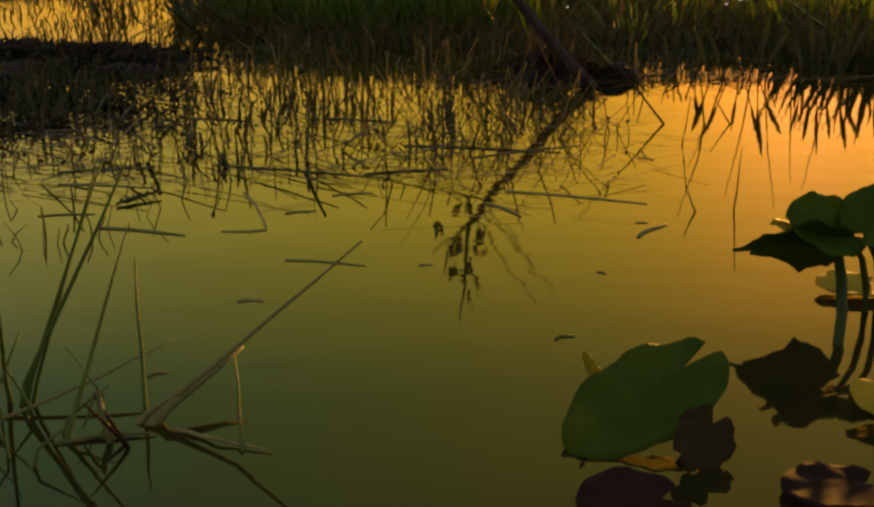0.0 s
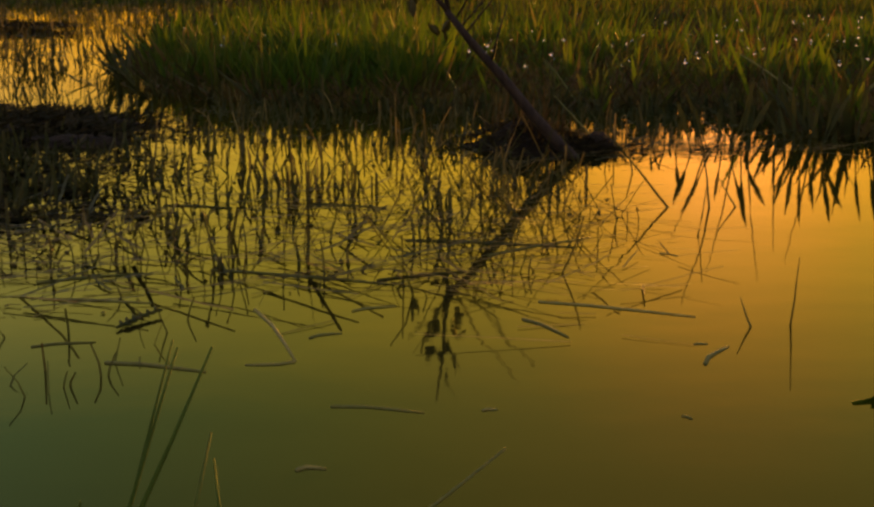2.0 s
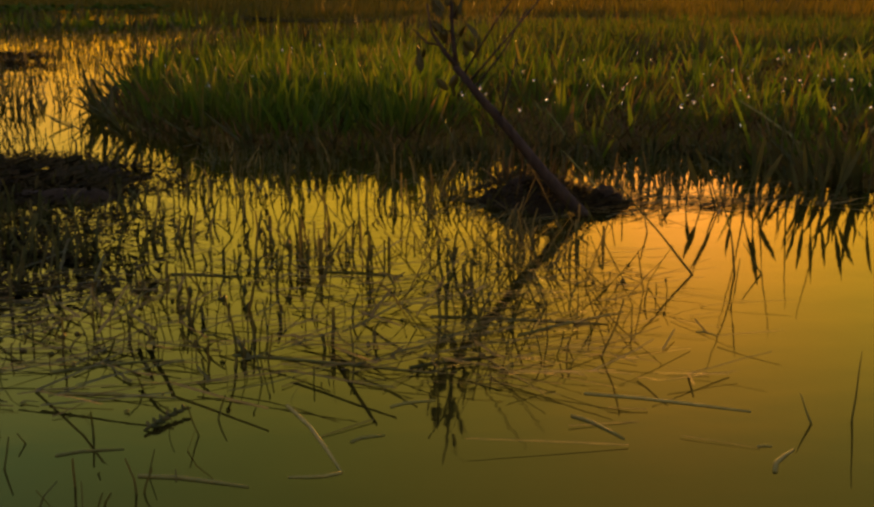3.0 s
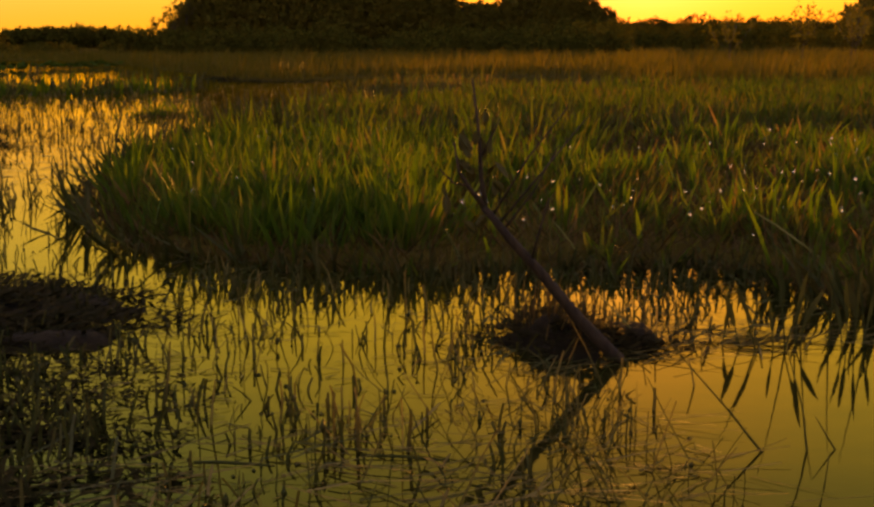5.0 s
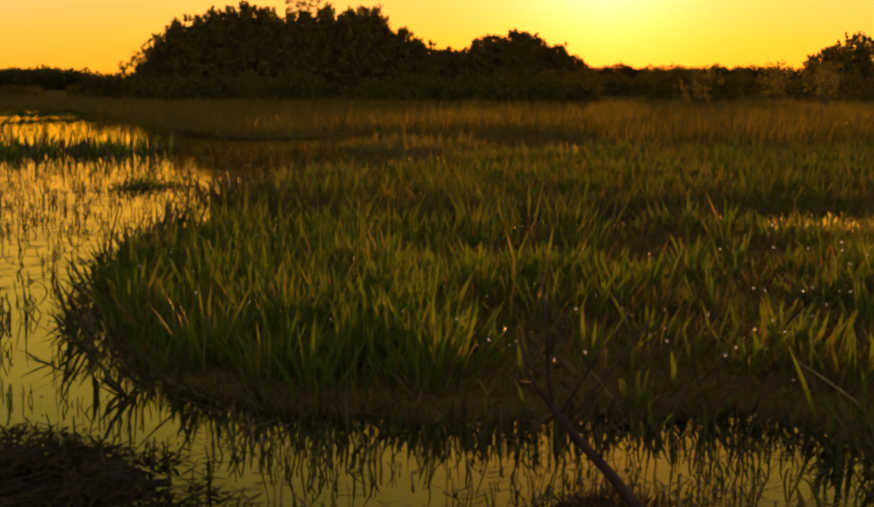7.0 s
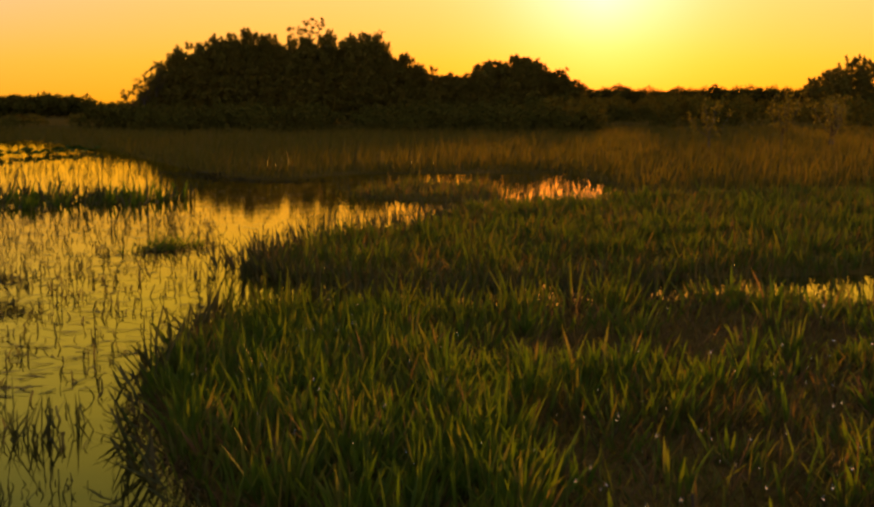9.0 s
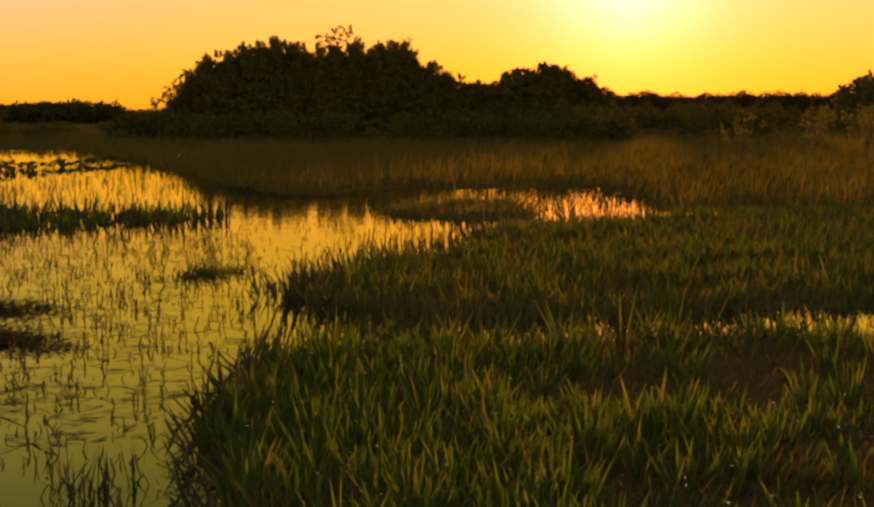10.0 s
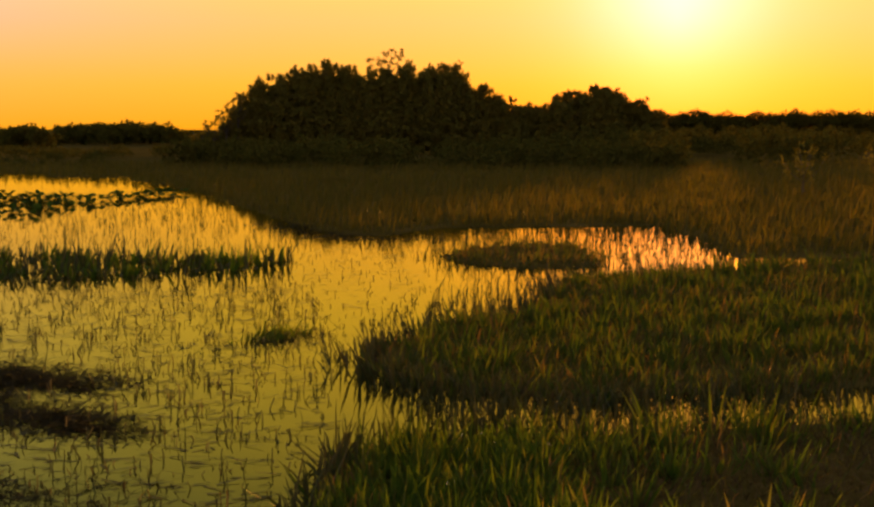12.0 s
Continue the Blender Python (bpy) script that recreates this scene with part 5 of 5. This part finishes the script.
GR = "slender green reed rising from the water"
reed([(-0.565, 1.475, -0.06), (-0.545, 1.49, 0.03), (-0.408, 1.56, 0.318)], 0.0056, GR)
reed([(-0.555, 1.485, -0.06), (-0.54, 1.49, 0.03), (-0.45, 1.585, 0.31)], 0.0048, GR)
reed([(-0.545, 1.49, -0.06), (-0.535, 1.50, 0.03), (-0.457, 1.60, 0.315)], 0.0038, GR)
reed([(-0.468, 1.36, -0.05), (-0.458, 1.38, 0.01), (-0.411, 1.54, 0.225)], 0.0050, GR)
reed([(-0.378, 1.44, -0.05), (-0.381, 1.45, 0.01), (-0.416, 1.59, 0.173)], 0.0046, GR)
reed([(-0.41, 1.40, -0.03), (-0.374, 1.432, 0.008), (-0.266, 1.47, 0.080), (-0.094, 1.45, 0.233)], 0.0052, "long snapped reed slanting low over the water", mat_stick)
reed([(-0.372, 1.42, -0.01), (-0.345, 1.43, 0.02), (-0.268, 1.56, 0.055)], 0.0095, "pale broken straw slanting low over the water", mat_stick)
reed([(-0.244, 1.335, -0.03), (-0.236, 1.335, 0.0), (-0.268, 1.49, 0.066)], 0.0042, "short broken reed stub standing in the water")
reed([(-0.372, 1.35, -0.02), (-0.385, 1.36, 0.004), (-0.43, 1.40, 0.05)], 0.0042, "short brown broken reed stub", mat_deadleaf)
reed([(-0.40, 1.36, -0.01), (-0.425, 1.40, 0.055), (-0.44, 1.38, 0.012)], 0.005, "snapped brown reed folded over", mat_stick)
reed([(-0.56, 1.44, 0.0), (-0.45, 1.52, 0.03), (-0.37, 1.60, 0.055)], 0.003, "thin reed leaning low across the water", mat_stick)
reed([(-0.575, 1.52, -0.05), (-0.568, 1.48, 0.04), (-0.501, 1.30, 0.256)], 0.0044, GR)
reed([(-0.60, 1.42, -0.05), (-0.57, 1.44, 0.03), (-0.55, 1.50, 0.10)], 0.004, GR)
reed([(-0.33, 1.40, 0.0), (-0.27, 1.36, 0.006), (-0.20, 1.33, 0.001)], 0.003, "brown reed lying half sunk in the water", mat_stick)
reed([(-0.47, 1.36, 0.0), (-0.40, 1.38, 0.004), (-0.35, 1.385, 0.002)], 0.0038, "brown reed lying half sunk in the water", mat_stick)
reed([(0.815, 5.175, -0.04), (0.785, 5.175, 0.02), (0.593, 5.175, 0.223)], 0.006, "pale dead stalk leaning out beside the branch", mat_stick)
reed([(-0.368, 1.346, -0.02), (-0.378, 1.346, 0.004), (-0.424, 1.341, 0.060)], 0.0042, "reddish broken reed propped over the water", mat_deadleaf)
for i in range(9):
    x, y = -0.60 + 0.16 * random.random(), 1.27 + 0.2 * random.random()
    reed([(x, y, -0.05), (x + random.uniform(-0.02, 0.03), y + 0.01, 0.02), (x + random.uniform(-0.06, 0.09), y + random.uniform(0, 0.05), random.uniform(0.04, 0.11))],
         random.uniform(0.002, 0.004), "short green reed shoot in the water")

# thin stems that lean across one another round the branch's reflection
LEAN = [(-0.45, 3.2), (-0.6, 4.3), (0.2, 4.9), (0.62, 4.6), (0.55, 3.5), (0.1, 3.1)]
lq = scatter(LEAN, 130, 0.0, lambda x, y: np.clip(0.5 + 0.9 * wobble(x * 1.3, y, 2.0), 0.05, 1))
for pick, mat, label in ((lq[:60], mat_rush, "thin dark stems leaning across one another in the shallows"), (lq[60:], mat_straw, "thin straw stems leaning across one another in the shallows")):
    n = len(pick)
    v = blade_arrays(np.column_stack([pick, np.full(n, -0.03)]), rng.uniform(0.10, 0.30, n), rng.uniform(0.0035, 0.006, n), np.where(rng.random(n) < 0.5, 0.0, math.pi) + rng.normal(0, 0.5, n),
                     rng.uniform(0.3, 1.35, n), rng.normal(0, 0.12, n), rng.normal(0, 0.5, n), 4, 0.7, True)
    tagged(mesh_object("leaning_stems", *kinked(v, 4, 0.003), mat), label, "rushes", kind="stuff")

# single stems that stand far apart in the open water
ST = "single bent stem standing in open water"
reed([(0.745, 3.912, -0.05), (0.741, 3.912, 0.0), (0.640, 3.93, 0.125), (0.47, 3.95, 0.325)], 0.0048, ST, mat_rush)
reed([(0.572, 2.62, -0.05), (0.574, 2.62, 0.0), (0.553, 2.63, 0.062)], 0.0034, ST, mat_stick)
reed([(0.872, 3.90, -0.05), (0.872, 3.90, 0.0), (0.858, 3.92, 0.13), (0.800, 3.92, 0.315)], 0.0042, ST, mat_rush)
reed([(0.664, 2.63, -0.05), (0.664, 2.63, 0.0), (0.674, 2.63, 0.145)], 0.003, ST, mat_rush)
reed([(0.722, 3.507, -0.05), (0.722, 3.507, 0.0), (0.740, 3.51, 0.14)], 0.004, ST, mat_rush)
reed([(0.96, 3.9, -0.05), (0.955, 3.9, 0.0), (0.90, 3.92, 0.094)], 0.004, ST, mat_rush)
for i in range(20):
    x = random.uniform(-0.9, 0.40)
    y = random.uniform(3.1, 4.4)
    h = random.uniform(0.08, 0.22)
    dx = random.uniform(-0.12, 0.12)
    reed([(x, y, -0.05), (x, y, 0.0), (x + dx * 0.5, y + 0.01, h * 0.55), (x + dx, y + random.uniform(-0.03, 0.03), h)], random.uniform(0.002, 0.0035), "thin dark stem leaning in the shallows", mat_rush)

# broad dark blades of the plant at the bank's near corner
for i, (x, h, lean) in enumerate(((1.09, 0.17, 0.12), (1.12, 0.22, -0.30), (1.17, 0.27, -0.35), (1.24, 0.19, -0.12), (1.29, 0.24, 0.30), (1.33, 0.31, 0.06), (1.38, 0.24, 0.40),
                                   (1.48, 0.20, -0.12), (1.56, 0.26, -0.05), (1.59, 0.31, 0.04), (1.62, 0.24, 0.20), (1.67, 0.29, 0.24), (1.71, 0.26, 0.38), (1.84, 0.30, 0.1), (1.92, 0.36, 0.2))):
    y = 4.98 + random.uniform(-0.06, 0.12) + 0.25 * max(x - 1.5, 0)
    root = new("broad_leaf_shoot")
    root.location = (x, y, 0.0)
    tagged(root, "dark lance-shaped leaf on a thin stem in the shallows", "water plant", "shoots at the bank")
    foot = Vector((-0.5 * h * lean, 0, -0.04))
    knee = Vector((0, 0, 0.36 * h))
    part("stem", tube([foot, foot.lerp(knee, 0.5), knee], [0.003, 0.003, 0.0025], 6), mat_rush, root)
    v, t = blade_arrays(np.array([[0.0, 0.0, 0.35 * h]]), np.array([0.66 * h]), np.array([random.uniform(0.016, 0.026)]), np.array([0.0 if lean > 0 else math.pi]), np.array([abs(lean)]),
                        np.array([random.uniform(-0.1, 0.25)]), np.array([random.gauss(0, 0.4)]), 6, 0.9)
    mesh_object("leaf", v, t, mat_rush, root)

for x, x1, h in ((1.30, 1.22, 0.50), (1.36, 1.44, 0.54), (1.18, 1.06, 0.36), (1.47, 1.50, 0.42), (1.62, 1.55, 0.46)):
    reed([(x, 5.0, -0.05), (x, 5.0, 0.0), (x + 0.4 * (x1 - x), 5.01, 0.5 * h), (x1, 5.02, h)], 0.0045, "tall thin dark stem standing in the shallows", mat_rush)

# single lance blades that stand out against the brown bank
for (x, y, z), (x1, z1), w in (((1.85, 6.36, 0.03), (1.70, 0.44), 0.022), ((2.09, 7.47, 0.03), (2.02, 0.28), 0.036), ((2.41, 6.74, 0.03), (2.33, 0.40), 0.036), ((2.28, 6.70, 0.03), (2.25, 0.25), 0.030),
                               ((1.67, 7.53, 0.03), (1.63, 0.29), 0.034), ((1.38, 7.01, 0.03), (1.36, 0.27), 0.030), ((1.92, 7.30, 0.03), (1.86, 0.26), 0.028), ((0.62, 7.25, 0.03), (0.60, 0.28), 0.032),
                               ((2.60, 9.50, 0.03), (2.57, 0.27), 0.034), ((2.49, 8.26, 0.03), (2.43, 0.28), 0.036), ((2.24, 8.16, 0.03), (2.23, 0.21), 0.030), ((3.44, 9.29, 0.03), (3.41, 0.25), 0.034),
                               ((2.37, 7.01, 0.03), (2.34, 0.25), 0.034), ((2.53, 7.08, 0.03), (2.52, 0.31), 0.036), ((2.95, 7.60, 0.03), (2.97, 0.24), 0.032), ((1.24, 7.80, 0.03), (1.22, 0.24), 0.032),
                               ((2.51, 9.19, 0.03), (2.48, 0.31), 0.036)):
    dx, dz = x1 - x, z1 - z
    v, t = blade_arrays(np.array([[0.0, 0.0, -0.03]]), np.array([math.hypot(dx, dz) + 0.03]), np.array([w]), np.array([0.0 if dx > 0 else math.pi]), np.array([math.atan2(abs(dx), dz)]),
                        np.array([0.12]), np.array([random.gauss(0, 0.3)]), 7, 0.85)
    ob = mesh_object("lance_blade", v, t, mat_grass)
    ob.location = (x, y, z)
    tagged(ob, "single broad green blade standing in brown dead grass", "marsh grass", "blades on the bank")

# dead stalks that lean out of the bank's grass
for p0, p1, r, mat in (((2.50, 6.62, 0.02), (2.86, 6.70, 0.34), 0.010, mat_stick), ((2.98, 7.30, 0.05), (3.22, 7.40, 0.46), 0.010, mat_deadleaf), ((3.06, 7.32, 0.05), (3.18, 7.35, 0.50), 0.008, mat_deadleaf),
                       ((2.18, 6.42, 0.02), (1.80, 6.52, 0.30), 0.007, mat_stick), ((2.76, 6.05, 0.02), (2.52, 6.10, 0.20), 0.007, mat_stick), ((2.30, 5.62, 0.02), (2.72, 5.70, 0.16), 0.007, mat_stick),
                       ((2.45, 8.10, 0.05), (2.70, 8.15, 0.30), 0.009, mat_deadleaf), ((0.98, 6.70, 0.02), (0.80, 6.68, 0.26), 0.006, mat_stick), ((0.36, 6.78, 0.02), (0.26, 6.74, 0.22), 0.006, mat_stick)):
    a, b = Vector(p0), Vector(p1)
    root = new("dead_stalk")
    root.location = a
    tagged(root, "dead brown stalk leaning out of the bank's grass", "stalk", "stalks on the bank")
    part("stem", tube([(b - a) * -0.12, (b - a) * 0.35 + Vector((0, 0, 0.012)), (b - a) * 0.7 + Vector((0, 0, 0.012)), b - a], [r, r, r * 0.8, r * 0.4], 7), mat, root)

# ---- floating stalks ----


def stick(p0, p1, r, mat=None, label="dead reed stalk floating on the water", bend=0.01):
    r *= 0.8
    a, b = Vector((*p0, 0.0)), Vector((*p1, 0.0005))
    root = new("floating_stalk")
    root.location = a
    tagged(root, label, "stalk", "stalks afloat")
    side = Vector((-(b - a).y, (b - a).x, 0)).normalized() * bend
    part("stem", tube([Vector((0, 0, 0)), (b - a) * 0.35 + side, (b - a) * 0.7 + side * 0.6, b - a], [r, r, r * 0.85, r * 0.5], 7), mat or mat_stick, root)
    return root


for p0, p1, r in (((0.165, 2.847), (0.481, 2.701), 0.0045), ((0.11, 2.713), (0.183, 2.576), 0.0055), ((-0.465, 2.831), (-0.362, 2.465), 0.005),
                  ((-0.362, 2.462), (-0.456, 2.45), 0.004), ((-0.721, 2.481), (-0.524, 2.413), 0.0055), ((0.411, 2.39), (0.487, 2.491), 0.006),
                  ((-0.34, 2.61), (-0.274, 2.639), 0.004), ((-0.252, 2.801), (-0.155, 2.833), 0.004), ((-0.886, 2.592), (-0.765, 2.614), 0.004),
                  ((-0.191, 3.063), (0.028, 3.133), 0.006), ((-0.84, 4.06), (-0.62, 4.00), 0.0065), ((-0.38, 4.05), (-0.14, 3.97), 0.006), ((0.555, 3.293), (0.595, 3.255), 0.003),
                  ((-0.292, 2.214), (-0.135, 2.172), 0.0035), ((-0.34, 1.948), (-0.296, 1.95), 0.0045), ((0.18, 1.745), (0.211, 1.758), 0.004),
                  ((-0.408, 1.59), (-0.384, 1.605), 0.004), ((-1.0, 3.1), (-0.76, 3.18), 0.005), ((-0.95, 2.95), (-0.70, 2.9), 0.0045), ((-0.6, 3.2), (-0.15, 3.02), 0.005),
                  ((-0.1, 3.5), (0.35, 3.38), 0.006), ((0.1, 3.3), (0.42, 3.5), 0.005)):
    stick(p0, p1, r, mat_rush if r > 0.0058 and p0[1] > 3 else None)
for p0, p1 in (((0.292, 2.125), (0.306, 2.11)), ((0.425, 2.512), (0.452, 2.51)), ((-0.036, 2.175), (-0.01, 2.178))):
    stick(p0, p1, 0.0034, None, "short pale plant scrap floating on the water", 0.004)


def curled_scrap(x0, y0, x1, y1):
    """A withered frond: a bent rib with short slanting teeth on both sides."""
    root = new("curled_leaf")
    root.location = (x0, y0, 0.004)
    tagged(root, "dark curled leaf with a toothed edge, floating", "leaf litter")
    run = Vector((x1 - x0, y1 - y0, 0))
    side = Vector((-run.y, run.x, 0)).normalized()
    rib = [run * (i / 6) + side * 0.006 * math.sin(i * 0.52) + Vector((0, 0, 0.002 + 0.001 * i)) for i in range(7)]
    blade = tube(rib, [0.003, 0.0035, 0.0035, 0.0035, 0.003, 0.0025, 0.0015], 6)
    for i in range(1, 7):
        for s in (-1, 1):
            tip = rib[i] + side * s * (0.020 - 0.0015 * i) + run.normalized() * 0.012 + Vector((0, 0, 0.004 if s > 0 else 0.0))
            tooth = tube([rib[i], rib[i].lerp(tip, 0.6), tip], [0.0035, 0.0042, 0.001], 5)
            merge_bm(blade, tooth)
    part("blade", blade, mat_rush, root)


curled_scrap(-0.738, 2.695, -0.674, 2.799)

# ---- lily pads far out ----
PADS = [(-16.50, 46.78), (-16.31, 61.05), (-11.35, 57.99), (-7.78, 63.08), (-7.63, 60.03), (-10.92, 52.89), (-11.89, 47.80)]
pq = scatter(PADS, 420, 0.2, clumped)
ups = rng.uniform(0.05, 0.22, len(pq))
pv, pt_ = [], []
for i, (x, y) in enumerate(pq):
    bm = leaf_bm(random.uniform(0.22, 0.36), random.uniform(0.2, 0.3), 0.1, 0.2, True, 0.02, 0.004, 2, 10)
    M = Matrix.Translation((x, y, ups[i])) @ Euler((random.uniform(-0.5, 0.5), random.uniform(-0.5, 0.5), random.uniform(0, 6.3))).to_matrix().to_4x4()
    bm.transform(M)
    bmesh.ops.triangulate(bm, faces=bm.faces[:])
    bm.verts.index_update()
    pv.append(np.array([v.co[:] for v in bm.verts]))
    pt_.append(np.array([[v.index for v in f.verts] for f in bm.faces]))
    bm.free()
tagged(mesh_object("distant_pads", *joined(list(zip(pv, pt_))), mat_pad), "dark lily pads raised above the far water", "lily pads", kind="stuff")

# ---- dew on the grass ----
dm, dt, db, dout = material("dew_drop")
db.inputs["Base Color"].default_value, db.inputs["Roughness"].default_value = (1, 1, 1, 1), 0.02
db.inputs["Transmission Weight"].default_value, db.inputs["IOR"].default_value = 1.0, 1.33
dq = scatter(NEAR_BANK, 260, -0.3, lambda x, y: visible(x, y) * rear(x, y))
dbm = bmesh.new()
for x, y in dq:
    bmesh.ops.create_icosphere(dbm, subdivisions=2, radius=random.uniform(0.004, 0.010), matrix=Matrix.Translation((x, y, random.uniform(0.12, 0.34))) @ Matrix.Diagonal((1, 1, random.uniform(0.8, 1.5), 1)))
dew_mesh = bpy.data.meshes.new("dew_drops")
dbm.to_mesh(dew_mesh)
dbm.free()
dew_mesh.shade_smooth()
dew_mesh.materials.append(dm)
tagged(new("dew_drops", dew_mesh), "glinting dew drops hanging on the grass blades", "dew", kind="stuff")
